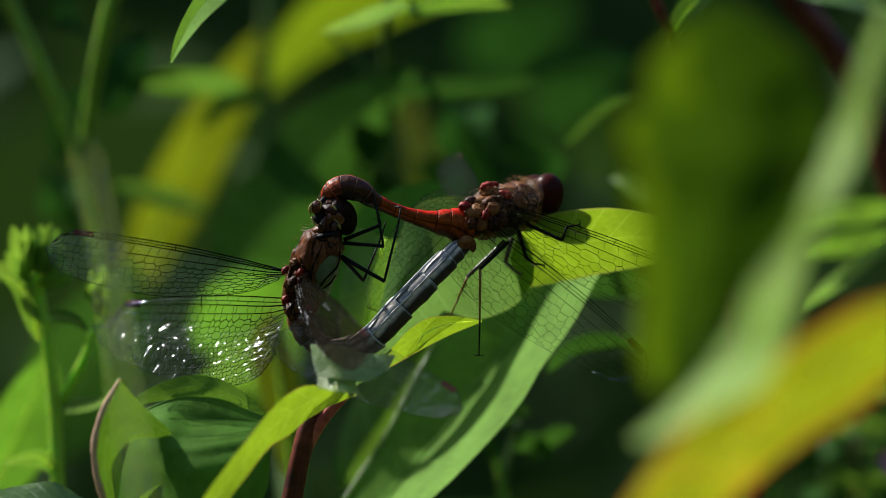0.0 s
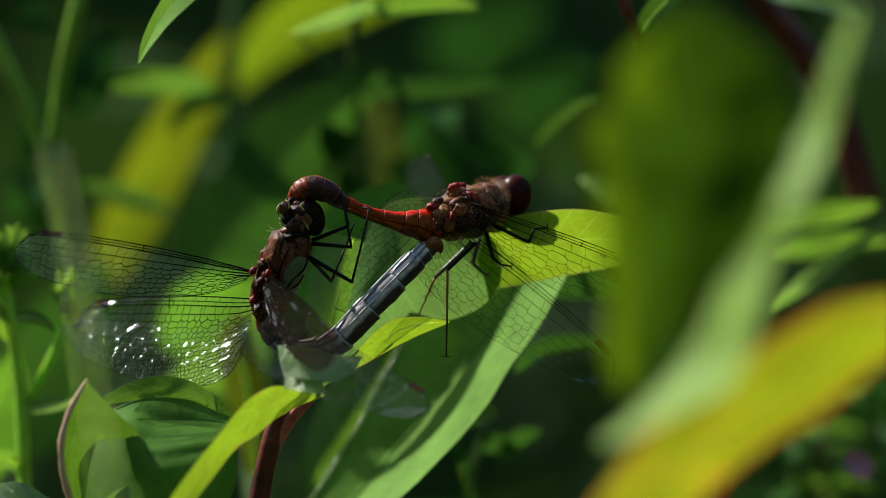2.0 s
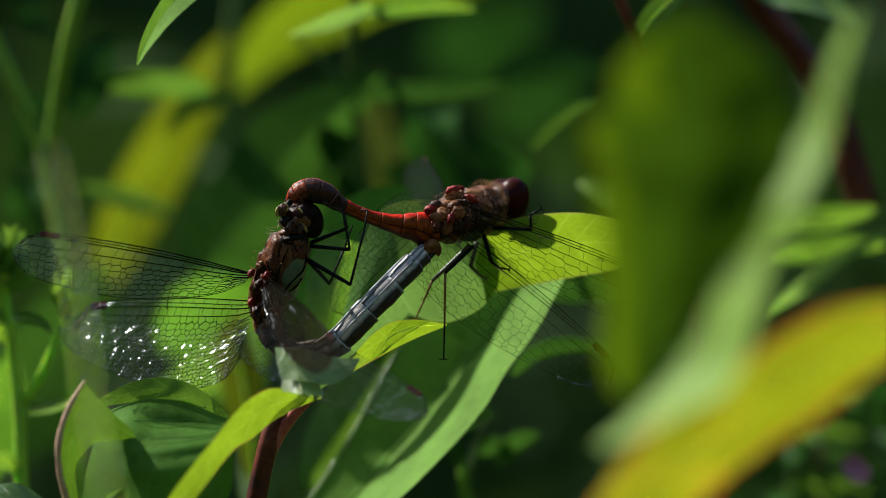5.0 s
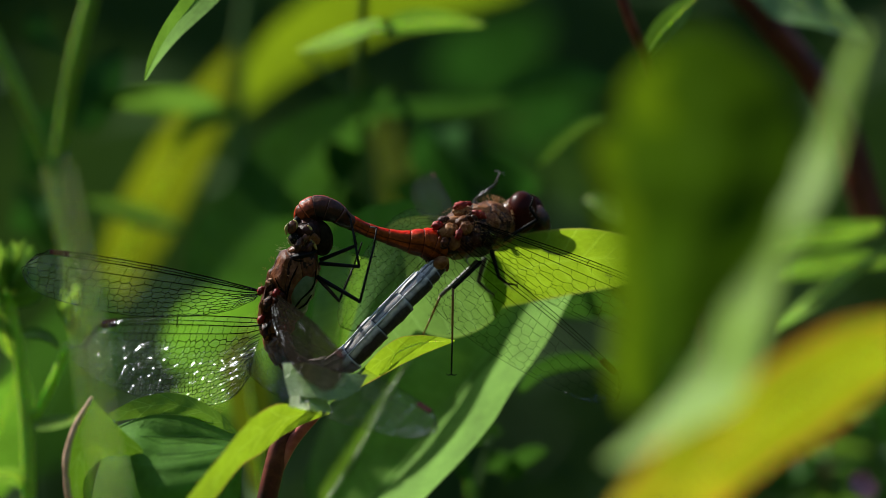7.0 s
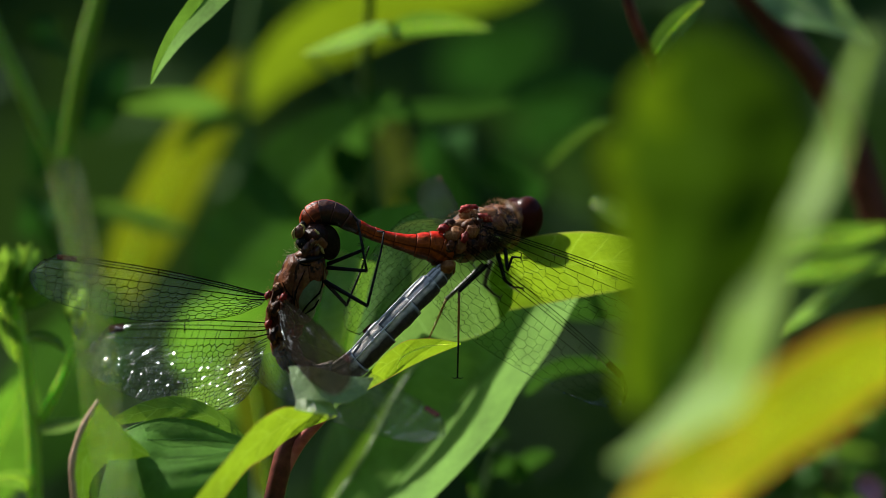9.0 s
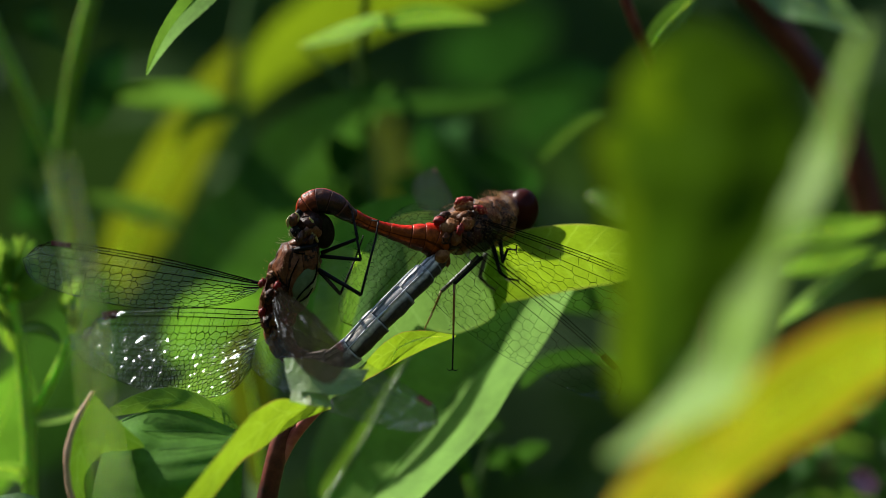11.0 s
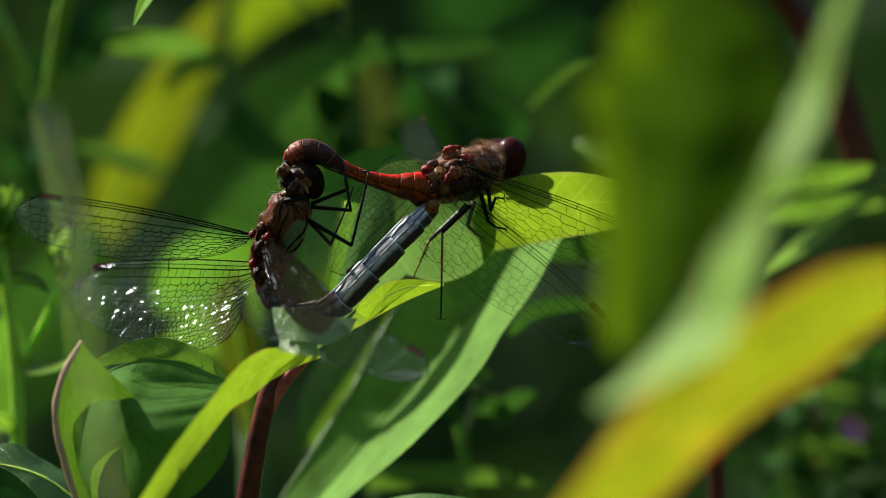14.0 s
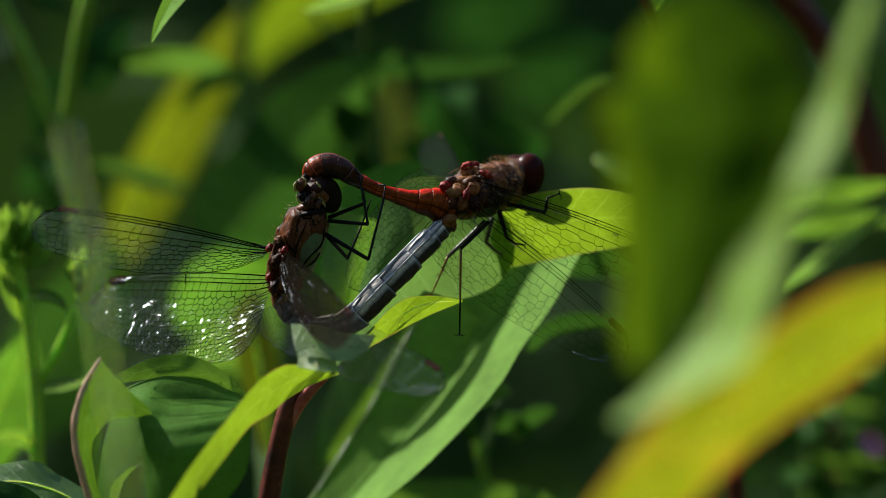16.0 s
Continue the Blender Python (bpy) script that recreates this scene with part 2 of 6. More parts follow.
LEAF_MID = leaf_material("leaf_mid", (0.075, 0.19, 0.03), (0.19, 0.36, 0.025), 0.33, 0.42, 0.3, 10)
# Darkened leaf for the background: shade is put into its colour
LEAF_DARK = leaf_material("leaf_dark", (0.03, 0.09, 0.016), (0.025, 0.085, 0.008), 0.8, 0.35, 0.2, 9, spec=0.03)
LEAF_OLD = leaf_material("leaf_old", (0.10, 0.135, 0.008), (0.165, 0.20, 0.003), 0.5, 0.5, 0.15, 7)
LEAF_WAXY = leaf_material("leaf_waxy", (0.14, 0.27, 0.06), (0.27, 0.50, 0.09), 0.30, 0.5, 0.25, 12)
LEAF_SILVER = leaf_material("leaf_silver", (0.29, 0.42, 0.12), (0.27, 0.42, 0.09), 0.28, 0.4, 0.3, 9, spec=0.6, relief=0.9)
LEAF_GLOSS = leaf_material("leaf_gloss", (0.28, 0.45, 0.06), (0.31, 0.50, 0.06), 0.5, 0.45, 0.2, 9, spec=0.15)
LEAF_FOLD = leaf_material("leaf_fold", (0.1, 0.24, 0.03), (0.21, 0.38, 0.025), 0.5, 0.42, 0.45, 6, spec=0.15)
# Less dark copy for dim leaves behind; shade is in the colour
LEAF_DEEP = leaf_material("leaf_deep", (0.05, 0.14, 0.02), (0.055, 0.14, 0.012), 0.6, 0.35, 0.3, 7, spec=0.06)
LEAF_SOFT = leaf_material("leaf_soft", (0.08, 0.19, 0.03), (0.15, 0.29, 0.025), 0.6, 0.4, 0.2, 7, spec=0.06)
LEAF_NEAR = leaf_material("leaf_near", (0.04, 0.1, 0.005), (0.058, 0.115, 0.003), 0.7, 0.5, 0.15, 7, spec=0.02, spots=(0.045, 0.09, 0.004))
# Brighter LEAF_NEAR for its margin and lobe: sunlight put into the colour
LEAF_EDGE_SUN = leaf_material("leaf_edge_sun", (0.065, 0.12, 0.005), (0.11, 0.18, 0.002), 0.7, 0.5, 0.15, 7, spec=0.02)
LEAF_PALE = leaf_material("leaf_pale", (0.13, 0.235, 0.06), (0.30, 0.49, 0.085), 0.30, 0.4, 0.25, 9)
LEAF_YELLOW = leaf_material("leaf_yellow", (0.135, 0.205, 0.009), (0.195, 0.28, 0.004), 0.42, 0.55, 0.2, 7)
LEAF_AUTUMN = leaf_material("leaf_autumn", (0.20, 0.23, 0.011), (0.30, 0.325, 0.005), 0.42, 0.5, 0.2, 7, rim=(0.42, 0.12, 0.02), spots=(0.44, 0.36, 0.012), rim_at=0.86)
STALK_GREEN = skin_material("stalk_green", [(0.3, (0.27, 0.44, 0.04)), (0.7, (0.42, 0.60, 0.07))], 300, 0.45, soft=0.0012)
STALK_MID = skin_material("stalk_mid", [(0.3, (0.14, 0.25, 0.02)), (0.7, (0.24, 0.38, 0.04))], 300, 0.55, soft=0.0012)
STALK_DARK = skin_material("stalk_dark", [(0.3, (0.05, 0.11, 0.015)), (0.7, (0.10, 0.18, 0.03))], 300, 0.55)
# Red stalk with the perch plant's shade darkened in; STALK_ROSY is the bright copy
STALK_RED = skin_material("stalk_red", [(0.34, (0.03, 0.009, 0.007)), (0.52, (0.12, 0.024, 0.014)), (0.70, (0.27, 0.07, 0.04))], 500, 0.45)
STALK_ROSY = skin_material("stalk_rosy", [(0.34, (0.26, 0.05, 0.04)), (0.52, (0.50, 0.11, 0.08)), (0.70, (0.66, 0.24, 0.18))], 500, 0.4)
STALK_DRY = skin_material("stalk_dry", [(0.3, (0.58, 0.55, 0.50)), (0.7, (0.78, 0.75, 0.69))], 300, 0.7, soft=0.002)
DRY_EDGE = skin_material("dry_edge", [(0.35, (0.52, 0.30, 0.16)), (0.7, (0.84, 0.58, 0.36))], 500, 0.6)
RIB = skin_material("midrib_pale", [(0.3, (0.42, 0.58, 0.20)), (0.7, (0.58, 0.72, 0.30))], 600, 0.5, soft=0.0008)
SOIL = skin_material("soil", [(0.3, (0.02, 0.016, 0.01)), (0.5, (0.05, 0.04, 0.025)), (0.7, (0.05, 0.07, 0.025))], 12, 0.9, 1.0)
# Hedge leaves: the shade among them is put into a dark base colour
SHADE = leaf_material("hedge_leaf_shade", (0.04, 0.08, 0.02), (0.04, 0.085, 0.012), 0.7, 0.3, 0.15, 8, spec=0.1)
PINK = skin_material("petal_pink", [(0.3, (0.42, 0.16, 0.26)), (0.7, (0.62, 0.34, 0.42))], 500, 0.6)

# Male tail colours mix pigment with painted light: bright top, shaded underside
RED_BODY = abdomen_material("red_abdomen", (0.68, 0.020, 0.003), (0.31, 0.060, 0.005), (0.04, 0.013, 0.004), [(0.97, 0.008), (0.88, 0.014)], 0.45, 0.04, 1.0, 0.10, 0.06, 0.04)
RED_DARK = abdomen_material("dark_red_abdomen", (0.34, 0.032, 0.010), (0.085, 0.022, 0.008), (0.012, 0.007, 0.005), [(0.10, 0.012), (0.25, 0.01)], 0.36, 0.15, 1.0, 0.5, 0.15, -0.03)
RED_SPOT = skin_material("wing_root_red", [(0.38, (0.12, 0.004, 0.003)), (0.66, (0.50, 0.022, 0.012))], 1500, 0.5, 0.8)
BROWN_BODY = skin_material("thorax_brown", [(0.40, (0.014, 0.006, 0.003)), (0.50, (0.10, 0.030, 0.011)), (0.64, (0.30, 0.115, 0.042))], 900, 0.36, 1.2, spec=0.35)
PLATED = plated_material("thorax_plates", [(0.25, (0.022, 0.006, 0.003)), (0.45, (0.075, 0.020, 0.007)), (0.60, (0.14, 0.042, 0.012)), (0.78, (0.24, 0.095, 0.028))], 480.0, 0.05, 0.45, 0.0003)
STREAKED = plated_material("thorax_streaks", [(0.25, (0.022, 0.007, 0.003)), (0.45, (0.075, 0.021, 0.007)), (0.62, (0.13, 0.040, 0.013)), (0.80, (0.22, 0.085, 0.033))], 330.0, 0.03, 0.4, 0.00035, (1.6, 1.2, 0.6))
TAN_BODY = skin_material("plate_tan", [(0.36, (0.05, 0.014, 0.005)), (0.50, (0.19, 0.068, 0.018)), (0.68, (0.36, 0.165, 0.052))], 1100, 0.5, 1.2, spec=0.12)
OLIVE_BODY = skin_material("flank_olive", [(0.36, (0.018, 0.020, 0.008)), (0.7, (0.12, 0.13, 0.05))], 500, 0.5, 0.5, spec=0.1)
FLANK_GREEN = skin_material("flank_green", [(0.36, (0.09, 0.12, 0.04)), (0.7, (0.24, 0.28, 0.12))], 420, 0.5, 0.4, spec=0.1)
BLACK_BODY = skin_material("chitin_black", [(0.3, (0.004, 0.004, 0.004)), (0.7, (0.014, 0.012, 0.010))], 1200, 0.5, 0.3, spec=0.06)
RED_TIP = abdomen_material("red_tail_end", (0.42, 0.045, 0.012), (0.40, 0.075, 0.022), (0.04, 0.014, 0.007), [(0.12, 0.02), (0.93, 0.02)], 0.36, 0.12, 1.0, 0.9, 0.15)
GREY_BODY = abdomen_material("abdomen_grey_blue", (0.055, 0.042, 0.036), (0.80, 0.72, 0.66), (0.72, 0.72, 0.80), [(0.79, 0.016), (0.87, 0.012), (0.95, 0.014), (0.04, 0.014)], 0.5, 0.05, 0.9, 0.2, 0.2, 0.05)
KEEL = skin_material("keel_pale", [(0.36, (0.30, 0.26, 0.23)), (0.5, (0.62, 0.60, 0.60)), (0.64, (0.80, 0.80, 0.84))], 1500, 0.5, 0.8)
SHIN = skin_material("shin_amber", [(0.3, (0.13, 0.055, 0.012)), (0.7, (0.30, 0.15, 0.03))], 900, 0.4)
THIGH = skin_material("thigh_grey", [(0.3, (0.05, 0.045, 0.04)), (0.7, (0.17, 0.155, 0.13))], 900, 0.4)
EYE_BROWN = skin_material("eye_red_brown", [(0.3, (0.022, 0.004, 0.002)), (0.7, (0.06, 0.009, 0.004))], 400, 0.35, 0.02, spec=0.03, glaze=0.09)
EYE_OLIVE = skin_material("eye_olive", [(0.36, (0.006, 0.004, 0.002)), (0.52, (0.014, 0.010, 0.004)), (0.68, (0.032, 0.024, 0.010))], 900, 0.6, 0.3, spec=0.02)
SPOT_YELLOW = skin_material("spot_yellow", [(0.35, (0.22, 0.15, 0.035)), (0.65, (0.55, 0.44, 0.12))], 1600, 0.45, 0.8)
HAIR = skin_material("hair_golden", [(0.3, (0.24, 0.11, 0.03)), (0.7, (0.50, 0.28, 0.10))], 900, 0.6)
HAIR_PALE = skin_material("hair_pale", [(0.3, (0.40, 0.34, 0.18)), (0.7, (0.66, 0.62, 0.42))], 900, 0.6)
VEIN = skin_material("wing_vein", [(0.3, (0.002, 0.002, 0.0015)), (0.7, (0.006, 0.005, 0.003))], 1200, 0.8, spec=0.0)
STIGMA = skin_material("wing_stigma", [(0.3, (0.02, 0.007, 0.007)), (0.7, (0.05, 0.018, 0.016))], 1500, 0.7, spec=0.02)
MEMBRANE = membrane_material("wing_membrane", (0.94, 0.95, 0.92), 0.5)
MEMBRANE_BRIGHT = membrane_material("wing_membrane_bright", (0.95, 0.96, 0.94), 0.3, 0.045, (0.60, 0.68, 0.58), 0.075)
MEMBRANE_SMOKY = membrane_material("wing_membrane_smoky", (0.36, 0.30, 0.25), 0.06, 0.2, (0.10, 0.075, 0.055), 0.07)
MEMBRANE_GREY = membrane_material("wing_membrane_grey", (0.60, 0.61, 0.59), 0.05, 0.06, (0.30, 0.31, 0.29))
MEMBRANE_HAZE = membrane_material("wing_membrane_haze", (0.90, 0.92, 0.90), 0.05, 0.10, (0.42, 0.46, 0.42), 0.045)
MEMBRANE_DULL = membrane_material("wing_membrane_dull", (0.90, 0.92, 0.88), 0.006, 0.05, (0.30, 0.34, 0.28))


# ---- mesh helpers ----
def catmull(points, count):
    """A smooth line through points, whatever their spacing."""
    pts = [Vector(p) for p in points]
    gaps = [max(1e-6, (b - a).length) for a, b in zip(pts, pts[1:])]
    slopes = [(b - a) / g for a, b, g in zip(pts, pts[1:], gaps)]
    ways = [slopes[0]] + [(slopes[k] * gaps[k + 1] + slopes[k + 1] * gaps[k]) / (gaps[k] + gaps[k + 1]) for k in range(len(gaps) - 1)] + [slopes[-1]]
    out = []
    for i in range(count + 1):
        g = i / count * len(gaps)
        k = min(int(g), len(gaps) - 1)
        t = g - k
        a, b = ways[k] * gaps[k], ways[k + 1] * gaps[k]
        out.append(pts[k] * (2 * t ** 3 - 3 * t * t + 1) + a * (t ** 3 - 2 * t * t + t) + pts[k + 1] * (3 * t * t - 2 * t ** 3) + b * (t ** 3 - t * t))
    return out


def along_of(values, s):
    g = s * (len(values) - 1)
    k = min(int(g), len(values) - 2)
    return values[k] + (values[k + 1] - values[k]) * (g - k)


def tube(points, radii, count=10, sides=8, flat=1.0, up=(0, -1, 0.3), caps=True, bulge=0.0, rough=0.0):
    """A round stalk along points; radii are spread evenly; flat < 1 squeezes it across up."""
    line = catmull(points, count) if len(points) > 2 or count > 1 else [Vector(p) for p in points]
    verts, faces, uvs = [], [], []
    n = len(line)
    for i, p in enumerate(line):
        tan = (line[min(i + 1, n - 1)] - line[max(i - 1, 0)]).normalized()
        a = (Vector(up) - tan * tan.dot(Vector(up))).normalized()
        b = tan.cross(a)
        s = i / (n - 1)
        r = along_of(radii, s) * (1 + bulge * (math.sin(s * math.pi) - 0.5))
        for j in range(sides):
            w = 2 * math.pi * j / sides
            d = a * math.cos(w) * flat + b * math.sin(w)
            k = 1 + rough * (noise.noise((p + d * r) * 0.9) + 0.5 * noise.noise((p + d * r) * 2.3)) if rough else 1
            verts.append(p + d * r * k)
    for i in range(n - 1):
        for j in range(sides):
            k = (j + 1) % sides
            faces.append((i * sides + j, i * sides + k, (i + 1) * sides + k, (i + 1) * sides + j))
            uvs.append(((i / (n - 1), j / sides), (i / (n - 1), (j + 1) / sides), ((i + 1) / (n - 1), (j + 1) / sides), ((i + 1) / (n - 1), j / sides)))
    if caps:
        faces.append(tuple(range(sides))[::-1])
        faces.append(tuple((n - 1) * sides + j for j in range(sides)))
        uvs += [tuple((0.5, 0.5) for _ in range(sides))] * 2
    return verts, faces, uvs


def blob(centre, radii, axis=(0, 0, 1), up=(0, -1, 0), rings=10, sides=14, rough=0.0, seed=0):
    """A rounded body with its long axis along axis."""
    ax = Vector(axis).normalized()
    a = (Vector(up) - ax * ax.dot(Vector(up))).normalized()
    b = ax.cross(a)
    verts, faces, uvs = [], [], []
    for i in range(rings + 1):
        th = math.pi * (0.02 + 0.96 * i / rings)
        for j in range(sides):
            ph = 2 * math.pi * j / sides
            d = Vector((math.sin(th) * math.cos(ph), math.sin(th) * math.sin(ph), -math.cos(th)))
            k = 1 + rough * noise.noise(d * 2.3 + Vector((seed, 3.1, 0)))
            verts.append(Vector(centre) + (a * d.x * radii[0] + b * d.y * radii[1] + ax * d.z * radii[2]) * k)
    for i in range(rings):
        for j in range(sides):
            k = (j + 1) % sides
            faces.append((i * sides + j, i * sides + k, (i + 1) * sides + k, (i + 1) * sides + j))
            uvs.append(((i / rings, j / sides), (i / rings, (j + 1) / sides), ((i + 1) / rings, (j + 1) / sides), ((i + 1) / rings, j / sides)))
    faces += [tuple(range(sides))[::-1], tuple(rings * sides + j for j in range(sides))]
    uvs += [tuple((0.5, 0.5) for _ in range(sides))] * 2
    return verts, faces, uvs


def join(shapes):
    verts, faces, uvs = [], [], []
    for v, f, u in shapes:
        k = len(verts)
        verts += v
        faces += [tuple(i + k for i in q) for q in f]
        uvs += u
    return verts, faces, uvs


def thing(name, base, label, category, group="", kind=""):
    ob = new(name)
    ob.empty_display_size = 0.005
    ob.location = at(base)
    return tagged(ob, label, category, group, kind)


def root_of(ob):
    p = Vector(ob.location)
    while ob.parent:
        ob = ob.parent
        p += ob.location
    return p


def part(name, shape, material, parent=None, label="", origin=None, smooth=True, kind=""):
    """One mesh object; its shape is given in millimetres about ORIGIN; origin is its pivot."""
    verts, faces, uvs = shape
    base = root_of(parent) if parent else Vector((0, 0, 0))
    here = at(origin) if origin else base
    me = bpy.data.meshes.new(name)
    me.from_pydata([at(v) - here for v in verts], [], faces)
    if uvs:
        layer = me.uv_layers.new(name="UVMap")
        layer.data.foreach_set("uv", [c for f in uvs for p in f for c in p])
    me.polygons.foreach_set("use_smooth", [smooth] * len(me.polygons))
    me.materials.append(material)
    ob = new(name, me)
    if parent:
        ob.parent = parent
    ob.location = here - base
    return tagged(ob, label, kind=kind)


# ---- leaves ----
def blade(points, width, side, rise=(12, 12), roll=0.0, tip=0.8, base=0.6, wave=0.0, seed=0, n=22, m=5, halves=(1.0, 1.0), twist=None):
    """A leaf blade: an axis from base to tip, half width, the way its right half lies, and how steeply both halves rise."""
    line = catmull(points, n)
    peak = (base / (base + tip)) ** base * (tip / (base + tip)) ** tip
    verts, faces, uvs = [], [], []
    for i, p in enumerate(line):
        s = i / n
        tan = (line[min(i + 1, n)] - line[max(i - 1, 0)]).normalized()
        turned = min(1, max(0, (s - 0.36) / 0.36))
        way = Vector(side).lerp(Vector(twist), turned * turned * (3 - 2 * turned)) if twist else Vector(side)
        e = (way - tan * tan.dot(way)).normalized()
        nor = e.cross(tan)
        w = width * max(0.012, s ** base * (1 - s) ** tip / peak)
        for j in range(-m, m + 1):
            v = j / m
            a = radians(rise[1] if j > 0 else rise[0]) + roll * abs(v)
            k = halves[1] if j > 0 else halves[0]
            q = p + (e * math.cos(a) * v + nor * math.sin(a) * abs(v)) * w * k
            if wave:
                q += nor * wave * w * v * v * math.sin(s * 17 + (1.7 if j > 0 else 0) + seed) + nor * wave * 0.6 * w * noise.noise(Vector((s * 5, v * 2, seed)))
                q += e * 0.05 * w * v * noise.noise(Vector((s * 14, 3, seed + v)))
            verts.append(q)
    row = 2 * m + 1
    for i in range(n):
        for j in range(2 * m):
            a = i * row + j
            faces.append((a, a + 1, a + row + 1, a + row))
            uvs.append(((i / n, j / (2 * m)), (i / n, (j + 1) / (2 * m)), ((i + 1) / n, (j + 1) / (2 * m)), ((i + 1) / n, j / (2 * m))))
    return verts, faces, uvs


def loft(rails, n=28, m=5, wave=0.0, seed=0, crease=False, quilt=0.0):
    """A leaf blade stretched over a few rails that run from its base to its tip; crease keeps the rails sharp, quilt swells the blade between them."""
    lines = [catmull(r, n) for r in rails]
    across = m * (len(rails) - 1)
    verts, faces, uvs = [], [], []
    for i in range(n + 1):
        row = [l[i] for l in lines]
        if crease:
            row = [row[min(j // m, len(row) - 2)].lerp(row[min(j // m, len(row) - 2) + 1], j / m - min(j // m, len(row) - 2)) for j in range(across + 1)]
        else:
            row = catmull(row, across)
        broad = (row[-1] - row[0]).length
        for j, q in enumerate(row):
            v = j / across
            d = Vector((noise.noise(Vector((i / n * 6, v * 3, seed))), noise.noise(Vector((i / n * 6, v * 3, seed + 5))), noise.noise(Vector((i / n * 9, v * 3, seed + 9)))))
            swell = abs(math.sin(math.pi * j / m)) * math.sin(math.pi * min(1, 1.15 * i / n)) * quilt
            verts.append(q + d * wave * broad - Vector((0, swell, 0)))
    for i in range(n):
        for j in range(across):
            a = i * (across + 1) + j
            faces.append((a, a + 1, a + across + 2, a + across + 1))
            uvs.append(((i / n, j / across), (i / n, (j + 1) / across), ((i + 1) / n, (j + 1) / across), ((i + 1) / n, j / across)))
    return verts, faces, uvs


def leaf(parent, points, width, side, material, label="", rib=0.25, rib_material=None, **more):
    lf = part("leaf", blade(points, width, side, **more), material, parent, label)
    if rib:
        part("midrib", tube(points, [rib, rib * 0.8, rib * 0.5, rib * 0.15], 16, 6), rib_material or RIB, lf)
    return lf


def stem(parent, points, radii, material=None, label="", name="stem", count=24):
    return part(name, tube(points, radii, count, 10), material or STALK_GREEN, parent, label)


# ---- ground and the hedge behind ----
def ground():
    verts, faces = [], []
    n = 48
    for i in range(n + 1):
        for j in range(n + 1):
            x, y = [math.copysign(abs(2 * k / n - 1) ** 3, k - n / 2) * 150000 for k in (i, j)]
            h = 14 * noise.noise(Vector((x / 240, y / 240, 0))) if max(abs(x), abs(y)) < 4000 else 0
            verts.append((x, y, -600 + h))
    for i in range(n):
        for j in range(n):
            a = i * (n + 1) + j
            faces.append((a, a + n + 1, a + n + 2, a + 1))
    return tagged(part("ground", (verts, faces, None), SOIL), "dark bare soil under the plants", "ground", kind="structure")


